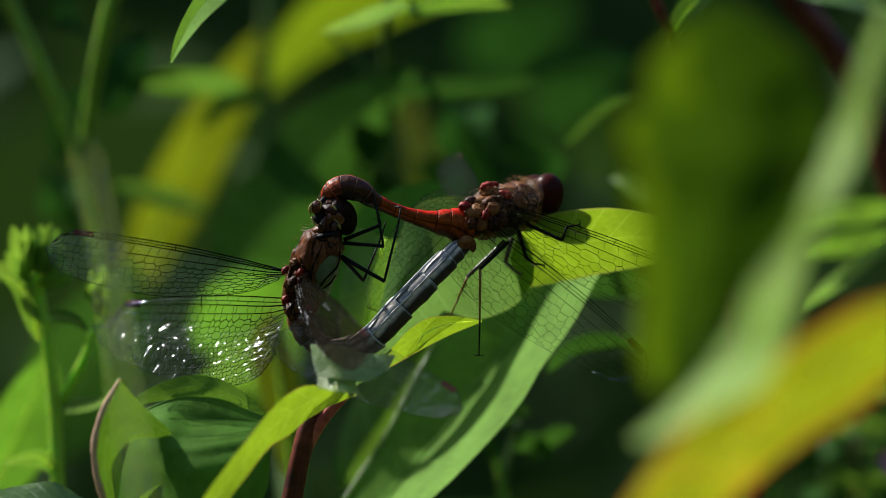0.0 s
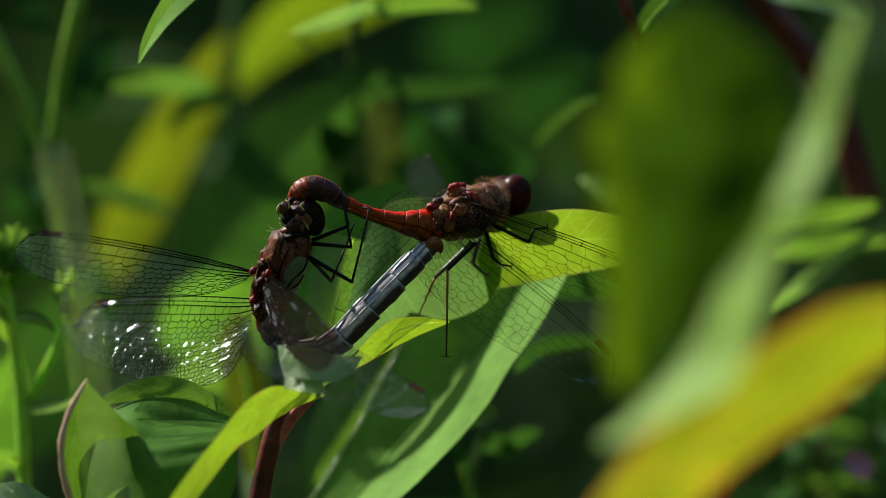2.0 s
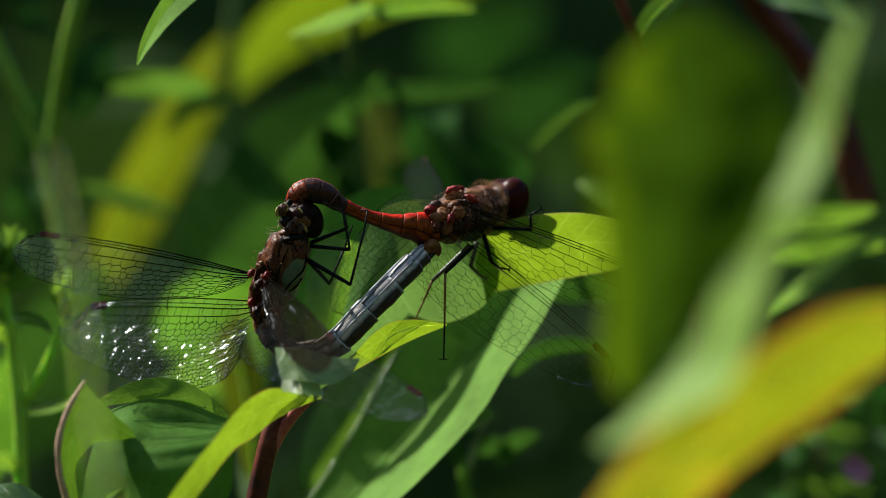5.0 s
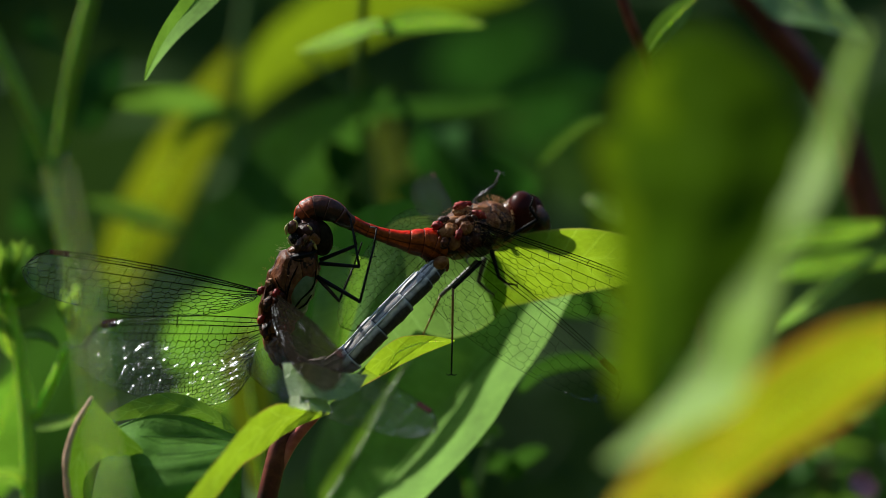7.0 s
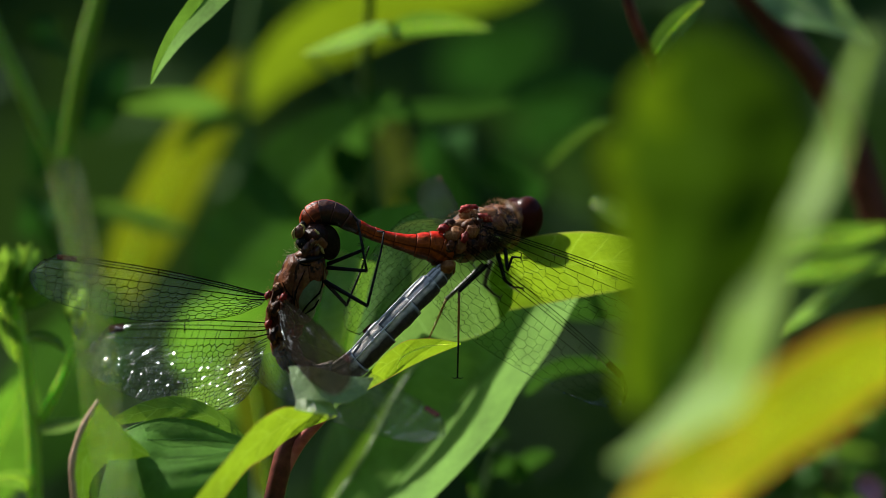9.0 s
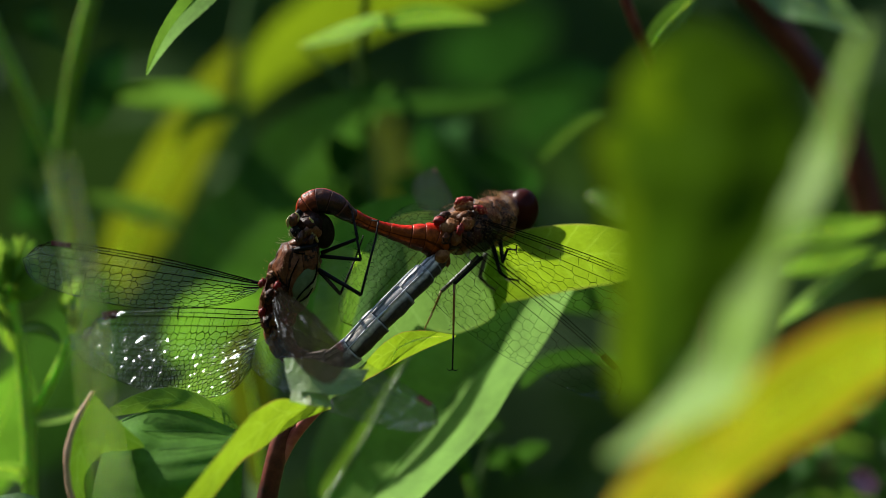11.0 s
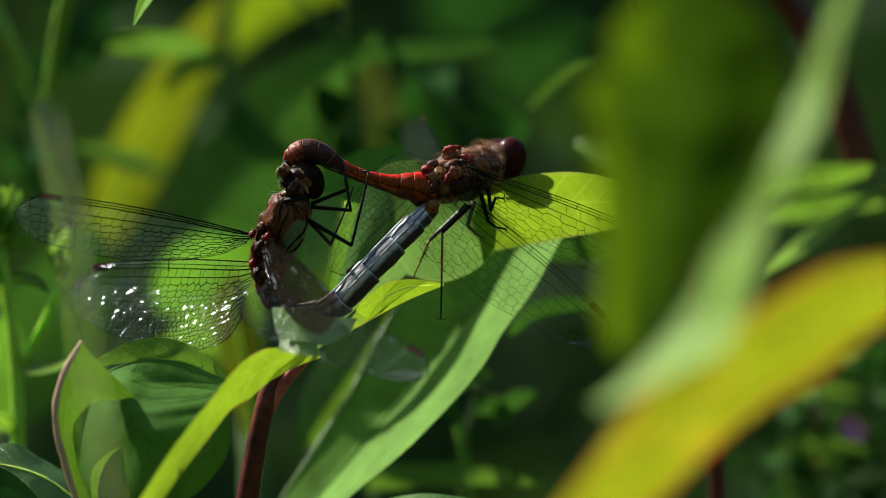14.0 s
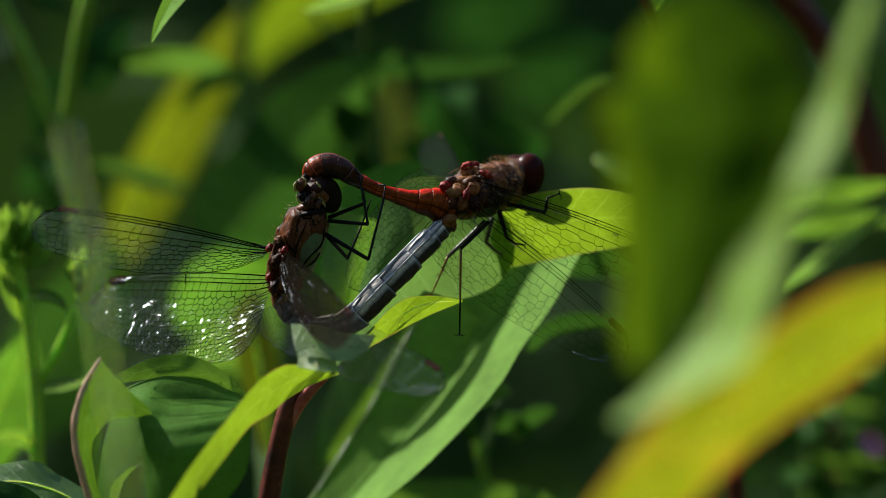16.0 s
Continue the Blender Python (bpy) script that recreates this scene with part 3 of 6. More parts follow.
def hedge():
    rng = random.Random(5)
    verts, faces = [], []
    nx, nz = 40, 24
    for i in range(nx + 1):
        for j in range(nz + 1):
            x, z = -1300 + 2600 * i / nx, -610 + 900 * j / nz
            verts.append((x, 620 + 90 * noise.noise(Vector((x / 130, z / 130, 1))) + (j / nz) ** 4 * 160, z + (30 * noise.noise(Vector((x / 90, 0, 7))) if j == nz else 0)))
    for i in range(nx):
        for j in range(nz):
            a = i * (nz + 1) + j
            faces.append((a, a + nz + 1, a + nz + 2, a + 1))
    tagged(part("backdrop", (verts, faces, None), SHADE), "deep green shaded hedge behind the plants", "hedge", kind="structure")
    # an added, unseen bank of shrubs all round, blocking low sky light: its body, and its leaves
    verts, faces = [], []
    nx, nz = 90, 22
    for i in range(nx):
        a = 2 * math.pi * i / nx
        high = 1950 + 330 * noise.noise(Vector((math.cos(a) * 2.6, math.sin(a) * 2.6, 4))) + 160 * noise.noise(Vector((math.cos(a) * 9, math.sin(a) * 9, 1)))
        for j in range(nz + 1):
            u = j / nz * math.pi
            lump = 150 * noise.noise(Vector((math.cos(a) * 7, math.sin(a) * 7, u * 2.2))) + 70 * noise.noise(Vector((math.cos(a) * 19, math.sin(a) * 19, u * 6)))
            r = 3050 - (650 + lump) * math.cos(u) * (1 + 0.25 * math.sin(u))
            verts.append((r * math.cos(a), r * math.sin(a), -640 + (high + lump) * math.sin(u) ** 0.6))
    for i in range(nx):
        for j in range(nz):
            a, b = i * (nz + 1) + j, (i + 1) % nx * (nz + 1) + j
            faces.append((a, b, b + 1, a + 1))
    tagged(part("backdrop", (verts, faces, None), SHADE), "added unseen ring of dark shrubs that blocks sky light", "thicket", kind="structure")
    shapes = []
    for k in range(5200):
        p = Vector(verts[rng.randrange(len(verts))]) + Vector((rng.uniform(-90, 90), rng.uniform(-90, 90), rng.uniform(-60, 80)))
        if p.z < -560:
            continue
        way = Vector((rng.uniform(-1, 1), rng.uniform(-1, 1), rng.uniform(-0.7, 0.7))).normalized()
        size = rng.uniform(60, 130)
        shapes.append(blade([p, p + way * size * 0.5 + Vector((0, 0, 6)), p + way * size], size * rng.uniform(0.16, 0.28), way.cross(Vector((rng.uniform(-.5, .5), rng.uniform(-.5, .5), 1))), n=3, m=1, rise=(12, 12)))
    tagged(part("shrub_ring_leaves", join(shapes), SHADE), "dense leaves of the added shrub ring", "foliage", kind="stuff")
    # added, unseen rough grass on the clearing's floor, well below the pair; bounces light
    shapes = []
    for k in range(4200):
        r, a = 2300 * math.sqrt(rng.random()), rng.uniform(0, 2 * math.pi)
        p = Vector((r * math.cos(a), r * math.sin(a), -612))
        lean = Vector((rng.uniform(-1, 1), rng.uniform(-1, 1), 0)) * rng.uniform(20, 110)
        tall = rng.uniform(90, 330)
        shapes.append(blade([p, p + lean * 0.3 + Vector((0, 0, tall * 0.6)), p + lean + Vector((0, 0, tall))], rng.uniform(2.5, 5.5), Vector((rng.uniform(-1, 1), rng.uniform(-1, 1), 0.1)), n=4, m=1, rise=(15, 15), tip=0.9, base=0.25))
    tagged(part("grass", join(shapes), LEAF_MID), "rough green grass under the plants", "grass", kind="stuff")
    shapes = []
    for k in range(1500):
        d = rng.uniform(260, 600)
        x, z = rng.uniform(-330, 330), rng.uniform(-330, 250 - 0.3 * (600 - d))
        a, b = rng.uniform(0, 2 * math.pi), rng.uniform(-0.6, 0.5)
        way = Vector((math.cos(a) * math.cos(b), math.sin(a) * math.cos(b), math.sin(b)))
        size = rng.uniform(14, 42)
        p = Vector((x, d, z))
        shapes.append(blade([p, p + way * size * 0.5 + Vector((0, 0, 2)), p + way * size], size * rng.uniform(0.10, 0.22), way.cross(Vector((rng.uniform(-.5, .5), rng.uniform(-.5, .5), 1))), n=5, m=1, rise=(10, 10)))
    tagged(part("hedge_leaves", join(shapes), SHADE), "dense small leaves in shade", "foliage", kind="stuff")


# ---- wings ----
def wing_net(base, tip, trail, chord, hind, seed, rows=15, camber=0.8, cols=1.15, curl=0.0):
    """Cells and veins of one wing. trail fixes the way of the chord; chord is its greatest width."""
    rng = random.Random(seed)
    b = Vector(base)
    ax = Vector(tip) - b
    length = ax.length
    ax.normalize()
    ch = Vector(trail) - b
    ch = (ch - ax * ch.dot(ax)).normalized()
    nor = ax.cross(ch)

    def lead(s):
        return -0.035 * length * math.sin(min(1, s / 0.93) * math.pi * 0.9) * 0.6 + (0.0 if s < 0.9 else chord * 0.30 * (1 - math.sqrt(max(0, 1 - ((s - 0.9) / 0.1) ** 2))))

    if hind:
        where, broad = (0, 0.03, 0.08, 0.16, 0.28, 0.42, 0.56, 0.70, 0.82, 0.91, 0.97, 1), (0.62, 0.84, 0.93, 0.99, 1.0, 0.96, 0.88, 0.78, 0.67, 0.56, 0.44, 0.28)
    else:
        where, broad = (0, 0.04, 0.10, 0.20, 0.34, 0.48, 0.62, 0.76, 0.87, 0.94, 0.98, 1), (0.26, 0.46, 0.60, 0.76, 0.90, 0.98, 1.0, 0.96, 0.90, 0.80, 0.66, 0.42)

    def trailing(s):
        return chord * float(np.mean([np.interp(s + e, where, broad) for e in (-0.02, 0, 0.02)]))

    fr = [0, 0.055, 0.10] + [0.10 + 0.90 * ((k + 1) / (rows - 2)) ** 0.84 for k in range(rows - 2)]
    cuts = []
    for k in range(rows):
        m = 15 if k < 2 else 11 + int(1.7 * k) + (1 if hind else 0)
        m = int(m * (1.0 if k < 2 else cols))
        xs = [(j + (0.5 if k % 2 else 0.0) + (rng.uniform(-0.36, 0.36) if k > 0 else rng.uniform(-.1, .1))) / m for j in range(1, m)]
        cuts.append([0.0] + [x for x in xs if 0.02 < x < 0.985] + [1.0])
    cells, verts, index, lines, outer = [], [], {}, [], set()
    fan = 0.95 if hind else 0.75

    def vert(k, s, push):
        key = (k, round(s, 5))
        if key not in index:
            y0, y1 = lead(s), trailing(s)
            f = fr[k]
            h = (fr[min(k + 1, rows)] - fr[max(k - 1, 0)]) * 0.5
            if k > 2:
                f = 0.10 + (f - 0.10) * (1 + fan * s ** 1.3)
            if 3 < k < rows:
                f += push * h * rng.uniform(0.08, 0.36) + rng.uniform(-.08, .08) * h
            f = min(1.0, f)
            if f > 0.999:
                outer.add(len(verts))
            y = y0 + (y1 - y0) * f
            z = camber * math.sin(f * math.pi) * chord * 0.05 + (0.03 if k % 2 else -0.02) - camber * 0.04 * length * s * s + curl * chord * max(0.0, f - 0.3) ** 2 / (max(0.0, f - 0.3) + 0.12) + rng.uniform(-0.05, 0.05)
            index[key] = len(verts)
            drift = 0.02 * math.sin(f * 3) if 0 < s < 1 else 0
            if hind:
                drift -= 0.075 * f * f * (1 - s) ** 3
            verts.append(b + ax * (s + drift) * length + ch * y + nor * z)
        return index[key]

    on = []
    for k in range(rows + 1):
        pts = {}
        if k > 0:
            pts.update({s: -1 for s in cuts[k - 1]})
        if k < rows:
            for s in cuts[k]:
                pts[s] = 0 if s in pts else 1
        on.append(sorted(pts.items()))
    for k in range(rows + 1):
        ids = [vert(k, s, w) for s, w in on[k]]
        lines.append((k, ids))
    cross = []
    for k in range(rows):
        for s0, s1 in zip(cuts[k], cuts[k][1:]):
            top = [vert(k, s, w) for s, w in on[k] if s0 <= s <= s1]
            low = [vert(k + 1, s, w) for s, w in on[k + 1] if s0 <= s <= s1]
            if all(i in outer for i in top):
                continue
            cells.append(tuple(top + low[::-1]))
            ends = (vert(k, s1, 0), vert(k + 1, s1, 0))
            if not (ends[0] in outer and ends[1] in outer):
                cross.append(ends)
    lines = [(k, ids) for k, ids in lines]
    return verts, cells, lines, cross, nor, outer, (b, ax, ch, length, lead, trailing)


def rod(verts, faces, p, q, r, nor):
    d = (q - p)
    if d.length < 1e-4:
        return
    d.normalize()
    a = d.cross(nor).normalized()
    k = len(verts)
    for c in (p, q):
        verts += [c + a * r, c - a * r * 0.5 + nor * r * 0.87, c - a * r * 0.5 - nor * r * 0.87]
    faces += [(k, k + 1, k + 4, k + 3), (k + 1, k + 2, k + 5, k + 4), (k + 2, k, k + 3, k + 5)]


def wing(parent, base, tip, trail, chord, hind, seed, label, membrane=None, stout=1.0, puff=0.24, **more):
    verts, cells, lines, cross, nor, outer, (b, ax, ch, length, lead, trailing) = wing_net(base, tip, trail, chord, hind, seed, **more)
    rng = random.Random(seed + 500)
    skin, tris = list(verts), []
    for c in cells:
        mid = sum((verts[i] for i in c), Vector()) / len(c)
        size = max((verts[i] - mid).length for i in c)
        skin.append(mid + nor * rng.gauss(0, puff) * min(size, 0.8))
        tris += [(a, b2, len(skin) - 1) for a, b2 in zip(c, c[1:] + c[:1])]
    w = part("wing", (skin, tris, None), membrane or MEMBRANE, parent, label)
    vv, ff = [], []
    for k, ids in lines:
        r = (0.10, 0.07, 0.10, 0.075, 0.065)[k] if k < 5 else (0.05 if k < len(lines) - 1 else 0.045)
        for i, (p, q) in enumerate(zip(ids, ids[1:])):
            if k < len(lines) - 1 and p in outer and q in outer:
                continue
            rod(vv, ff, verts[p], verts[q], stout * r * (1.35 - 0.6 * i / len(ids)), nor)
    for p, q in cross:
        rod(vv, ff, verts[p], verts[q], stout * 0.042, nor)
    # the knot halfway along the leading edge
    n0 = b + ax * length * 0.48 + ch * lead(0.48)
    n1 = b + ax * length * 0.475 + ch * (lead(0.48) + chord * 0.13)
    rod(vv, ff, n0, n1, 0.11 * stout, nor)
    part("vein_net", (vv, ff, None), VEIN, w, "fine black wing veins", smooth=False)
    s0, s1 = 0.84, 0.925
    sv = []
    for s in (s0, s0 + 0.01, s1 - 0.01, s1):
        y = lead(s)
        tall = chord * (0.085 if s0 < s < s1 else 0.07)
        for z in (-0.06, 0.10):
            sv += [b + ax * s * length + ch * (y - 0.03) + nor * (z - 0.03 * length * s * s), b + ax * (s - 0.006) * length + ch * (y + tall) + nor * (z - 0.03 * length * s * s)]
    sf = []
    for i in range(3):
        k = i * 4
        sf += [(k, k + 4, k + 5, k + 1), (k + 2, k + 3, k + 7, k + 6), (k, k + 2, k + 6, k + 4), (k + 1, k + 5, k + 7, k + 3)]
    sf += [(0, 1, 3, 2), (12, 14, 15, 13)]
    part("wing_spot", (sv, sf, None), STIGMA, w, "dark red-brown wing spot", smooth=False)
    return w


# ---- dragonfly parts ----
def leg(parent, joints, radii, materials, label="", spines=True, origin=None, hook=True, seed=0):
    """Thigh, shin and foot, with a row of fine spines on the shin."""
    rng = random.Random(seed)
    first = part("leg", tube(joints[:2], [radii[0], radii[0] * 0.8], 4, 8), materials[0], parent, label, origin=origin)
    for k in range(1, len(joints) - 1):
        a, c = Vector(joints[k]), Vector(joints[k + 1])
        shapes = [tube([a, c], [radii[min(k, len(radii) - 1)], radii[min(k, len(radii) - 1)] * 0.75], 3, 7)]
        thorns = []
        if spines and k == 1:
            out = (c - a).normalized().cross(Vector((0, 1, 0)))
            for i in range(11):
                p = a.lerp(c, 0.12 + 0.8 * i / 11)
                w = out * rng.choice((-1, 1)) + (c - a).normalized() * 0.5 + Vector((0, rng.uniform(-.4, .4), 0))
                thorns.append(tube([p, p + w.normalized() * rng.uniform(0.5, 0.85)], [0.05, 0.015], 1, 3))
        if hook and k == len(joints) - 2:
            d = (c - a).normalized()
            o = d.cross(Vector((0, 1, 0)))
            for sgn in (-1, 1):
                shapes.append(tube([c, c + o * sgn * 0.45 + d * 0.1, c + o * sgn * 0.75 - d * 0.15], [0.09, 0.06, 0.02], 4, 5))
        part("shin" if k == 1 else "foot", join(shapes), materials[min(k, len(materials) - 1)], first)
        if thorns:
            part("spines", join(thorns), BLACK_BODY, first, "fine black spines", kind="stuff")
    return first


def hairs(parent, centre, radii, way, count, length, material, seed, spread=1.0, near=None):
    rng = random.Random(seed)
    shapes = []
    for _ in range(count):
        d = Vector([rng.gauss(0, 1) for _ in range(3)])
        d = (d.normalized() * spread + Vector(way)).normalized()
        p = Vector(centre) + Vector((d.x * radii[0], d.y * radii[1], d.z * radii[2]))
        q = p + (d + Vector([rng.uniform(-.5, .5) for _ in range(3)])).normalized() * length * rng.uniform(0.5, 1.1)
        shapes.append(tube([p, p.lerp(q, .5) + Vector([rng.uniform(-.08, .08) for _ in range(3)]), q], [0.013, 0.010, 0.004], 2, 3, caps=False))
    part("hair", join(shapes), material, parent, "fine soft hair", kind="stuff")


def segments(parent, points, radii, cuts, materials, sides=18, flat=0.9, bulge=0.10, flare=0.13):
    """An abdomen: one mesh a segment, end to end along a bent line."""
    line = catmull(points, 120)
    made = []
    for k, (s0, s1) in enumerate(zip(cuts, cuts[1:])):
        i0, i1 = int(s0 * 120), int(s1 * 120)
        pts = line[i0:i1 + 1:max(1, (i1 - i0) // 5)]
        if pts[-1] != line[i1]:
            pts.append(line[i1])
        rs = [along_of(radii, s0 + (s1 - s0) * i / 6) * (1 - flare / 2 + flare * i / 6) for i in range(7)]
        made.append(part("segment" if made else "abdomen", tube(pts, rs, 14, sides, flat, bulge=bulge, rough=0.05), materials[min(k, len(materials) - 1)], made[0] if made else parent, origin=points[0] if not made else None))
    return made


def male():
    base = (4.3, 5.0, 0.1)
    m = thing("dragonfly", base, "red male dragonfly gripping the paler female's neck with his tail", "dragonfly", "mating pair of dragonflies")
    # chest
    chest = tube([(0.2, 3.0, 0.1), (1.8, 5.0, 0.9), (4.7, 7.0, 2.0), (7.5, 10.0, 2.9), (8.8, 11.0, 3.5)], [1.7, 2.9, 3.45, 3.1, 1.6], 36, 36, 0.92, up=(0.2, -0.4, 1), rough=0.13)
    body = part("thorax", chest, PLATED, m, "brown furry plated thorax")
    part("flank", blob((5.2, 5.2, 0.2), (1.0, 1.5, 2.2), (0.9, 0.5, 0.35), rough=0.25), OLIVE_BODY, body, "dull olive flank")
    for k, (spot, big, lie, mat) in enumerate((((1.3, 1.6, 2.2), (0.4, 0.75, 1.0), (0.8, 0, 0.45), TAN_BODY),
                                 ((1.9, 2.6, 3.4), (0.35, 0.55, 1.1), (1, 0, 0.25), TAN_BODY),
                                 ((3.2, 3.9, 4.6), (0.4, 0.6, 1.0), (1, 0.1, 0.2), TAN_BODY),
                                 ((3.1, 2.2, 3.4), (0.4, 0.55, 0.9), (0.7, 0, 0.5), PLATED),
                                 ((3.6, 1.6, 2.5), (0.4, 0.7, 0.7), (0.3, 0, 1), TAN_BODY),
                                 ((2.2, 1.2, 0.7), (0.35, 0.6, 0.75), (0.2, 0, 1), TAN_BODY),
                                 ((0.9, 1.3, 0.7), (0.35, 0.6, 0.8), (0.5, 0, 0.8), PLATED),
                                 ((4.4, 2.4, 3.1), (0.4, 0.55, 0.8), (0.2, 0.1, 1), PLATED),
                                 ((4.7, 2.2, 1.5), (0.4, 0.8, 1.2), (0.3, 0, 1), PLATED),
                                 ((0.6, 2.6, 3.4), (0.35, 0.5, 0.8), (0.8, 0, 0.4), PLATED),
                                 ((4.1, 3.9, 4.4), (0.4, 0.5, 0.8), (1, 0.1, -0.2), PLATED),
                                 ((3.4, 1.6, 0.6), (0.35, 0.7, 0.9), (0.3, 0, 1), PLATED))):
        part("plate", blob(Vector(spot) + Vector((0, 0.75, -0.35)), [1.2 * b for b in big], lie, up=(0.1, -0.75, 0.65), rings=14, sides=18, rough=0.42, seed=k * 1.7), mat, body)
    for q, lie, big in (((2.9, 4.0, 5.3), (1, 0, 0.1), 0.8), ((5.2, 3.6, 4.2), (0.8, 0, -0.3), 0.85), ((0.0, 2.2, 2.8), (1, 0, 0.3), 0.75), ((2.7, 0.9, 1.7), (0.3, 0, 1), 0.7), ((3.9, 4.6, 5.6), (1, 0, -0.2), 0.45), ((2.3, 3.7, 5.1), (0.6, 0, 0.6), 0.4)):
        part("wing_root", blob(Vector(q) + Vector((0, 0.5, -0.3)), (0.5 * big, 0.6 * big, 0.95 * big), lie, rings=10, sides=14, rough=0.8, seed=q[0]), RED_SPOT, body, "bright red wing root")
    hairs(m, (6.8, 8.0, 3.2), (2.7, 3.2, 2.9), (0.4, -0.6, 0.25), 1100, 0.45, HAIR, 4)
    hairs(m, (3.2, 4.8, 1.9), (3.6, 3.6, 3.0), (0, -0.9, 0.4), 600, 0.28, HAIR, 5)
    # head, on a neck that lets it turn
    neck = (8.8, 11.0, 3.8)
    head = part("head", blob((9.2, 12.0, 3.7), (2.2, 2.0, 2.3), (0.2, 0.3, 1), rough=0.1), BROWN_BODY, m, "brown head", origin=neck)
    part("eye", blob((10.5, 12.0, 3.9), (2.0, 2.2, 2.75), (0.1, 0.1, 1), up=(0.6, 0.8, 0), rings=18, sides=24), EYE_BROWN, head, "glossy dark red-brown compound eye")
    part("eye", blob((9.0, 14.5, 4.4), (1.9, 2.0, 2.05), (-0.15, 0.1, 1), up=(0.6, 0.8, 0), rings=18, sides=24), EYE_BROWN, head, "glossy dark red-brown compound eye")
    part("face", blob((10.8, 14.5, 2.9), (1.3, 1.4, 1.9), (0.1, 0.1, -1), rings=12, sides=16, rough=0.15), BROWN_BODY, head, "brown face")
    part("lip", blob((10.4, 14.5, 2.1), (1.3, 1.1, 0.8), (0.1, 0.1, -1), rough=0.2), OLIVE_BODY, head, "pale olive mouthparts")
    hairs(head, (8.7, 11.0, 4.2), (1.7, 1.6, 2.0), (-0.5, -0.9, 0.1), 900, 0.7, HAIR, 8, spread=0.8)
    # abdomen
    tail = [(0.9, 4.0, -0.8), (-0.8, 3.5, 0.1), (-3.4, 3.0, 0.5), (-6.6, 2.5, 1.2), (-9.4, 1.5, 2.2), (-11.3, 0.5, 3.1), (-13.0, 0.0, 4.2), (-14.8, 0.0, 4.6), (-16.3, 0.2, 4.0), (-16.9, 0.4, 2.7)]
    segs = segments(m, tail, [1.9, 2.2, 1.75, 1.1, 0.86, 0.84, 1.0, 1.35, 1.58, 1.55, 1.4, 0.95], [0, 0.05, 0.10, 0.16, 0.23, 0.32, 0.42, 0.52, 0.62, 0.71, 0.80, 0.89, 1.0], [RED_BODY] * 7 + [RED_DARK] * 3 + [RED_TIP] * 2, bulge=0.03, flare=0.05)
    part("clasper", tube([(-17.2, -0.5, 3.2), (-17.8, -1.0, 2.3), (-17.5, -1.0, 1.3)], [0.45, 0.4, 0.12], 6, 7), BLACK_BODY, segs[0], "black clasper")
    part("clasper", tube([(-16.8, 1.2, 3.0), (-16.2, 1.2, 2.2), (-15.8, 1.0, 1.2)], [0.45, 0.4, 0.12], 6, 7), BLACK_BODY, segs[0], "black clasper")
    part("genital_lobe", blob((0.9, 3.0, -2.2), (0.7, 0.6, 1.0), (0.4, 0, -1), rough=0.2), TAN_BODY, segs[0])
    # wings
    wing(m, (4.8, 3.0, 2.9), (33.7, -4.0, -8.0), (0.8, 6.0, -8.4), 6.8, False, 21, "clear netted forewing held low", stout=0.52, rows=11, cols=1.0)
    wing(m, (2.7, 2.0, 0.9), (24.0, -3.0, -16.8), (-5.9, 6.0, -8.4), 9.2, True, 22, "clear netted hindwing held low", stout=0.42, rows=13, cols=1.05)
    wing(m, (2.4, 8.0, 3.6), (-1.2, 30.0, 10.2), (-1.6, 14.0, 3.2), 4.0, False, 23, "far forewing seen end on", MEMBRANE_GREY, puff=0.1, stout=0.28, rows=10, cols=0.9)
    wing(m, (1.0, 5.5, 0.2), (-10.6, 7.5, -11.5), (-8.0, 7.2, 2.0), 7.0, True, 24, "far hindwing drooping behind the tails", MEMBRANE_DULL, puff=0.15, stout=0.4, rows=13)
    # legs
    blk = [BLACK_BODY]
    leg(m, [(5.5, 5.0, -2.0), (2.0, 2.0, -5.3), (1.9, 3.0, -11.7), (1.8, 4.0, -16.0)], [0.26, 0.17, 0.13], [BLACK_BODY, SHIN, BLACK_BODY], "long hind leg with amber shin", seed=1)
    leg(m, [(5.1, 7.0, -1.9), (0.4, 7.0, -6.3), (-0.8, 8.0, -9.1), (-1.8, 9.0, -11.3)], [0.32, 0.17, 0.13], [THIGH, SHIN, SHIN], "grey hind leg with amber shin", seed=2)
    leg(m, [(6.8, 6.0, -0.6), (7.7, 4.0, -3.9), (8.7, 5.0, -4.7), (10.0, 6.0, -4.9)], [0.3, 0.22, 0.15], blk, "black middle leg", seed=3, spines=False)
    leg(m, [(6.0, 10.0, -1.5), (5.2, 11.0, -4.5), (6.3, 12.0, -5.6), (7.1, 12.0, -6.1)], [0.32, 0.25, 0.2], [THIGH], "thin middle leg", seed=4, spines=False)
    fore = leg(m, [(7.7, 7.0, 0.3), (12.2, 4.0, -1.8), (12.8, 4.0, -0.1), (14.4, 4.0, 0.1)], [0.28, 0.2, 0.14], blk, "black foreleg held out", seed=5, origin=(7.7, 7.0, 0.3))
    fore_far = leg(m, [(6.8, 14.0, 2.9), (4.6, 14.0, 5.6), (7.3, 14.0, 7.7), (7.9, 14.0, 9.2)], [0.32, 0.2, 0.14], [THIGH], "thin foreleg raised over the back", seed=6, origin=(6.8, 14.0, 2.9))
    return m, head, segs[0], fore, fore_far


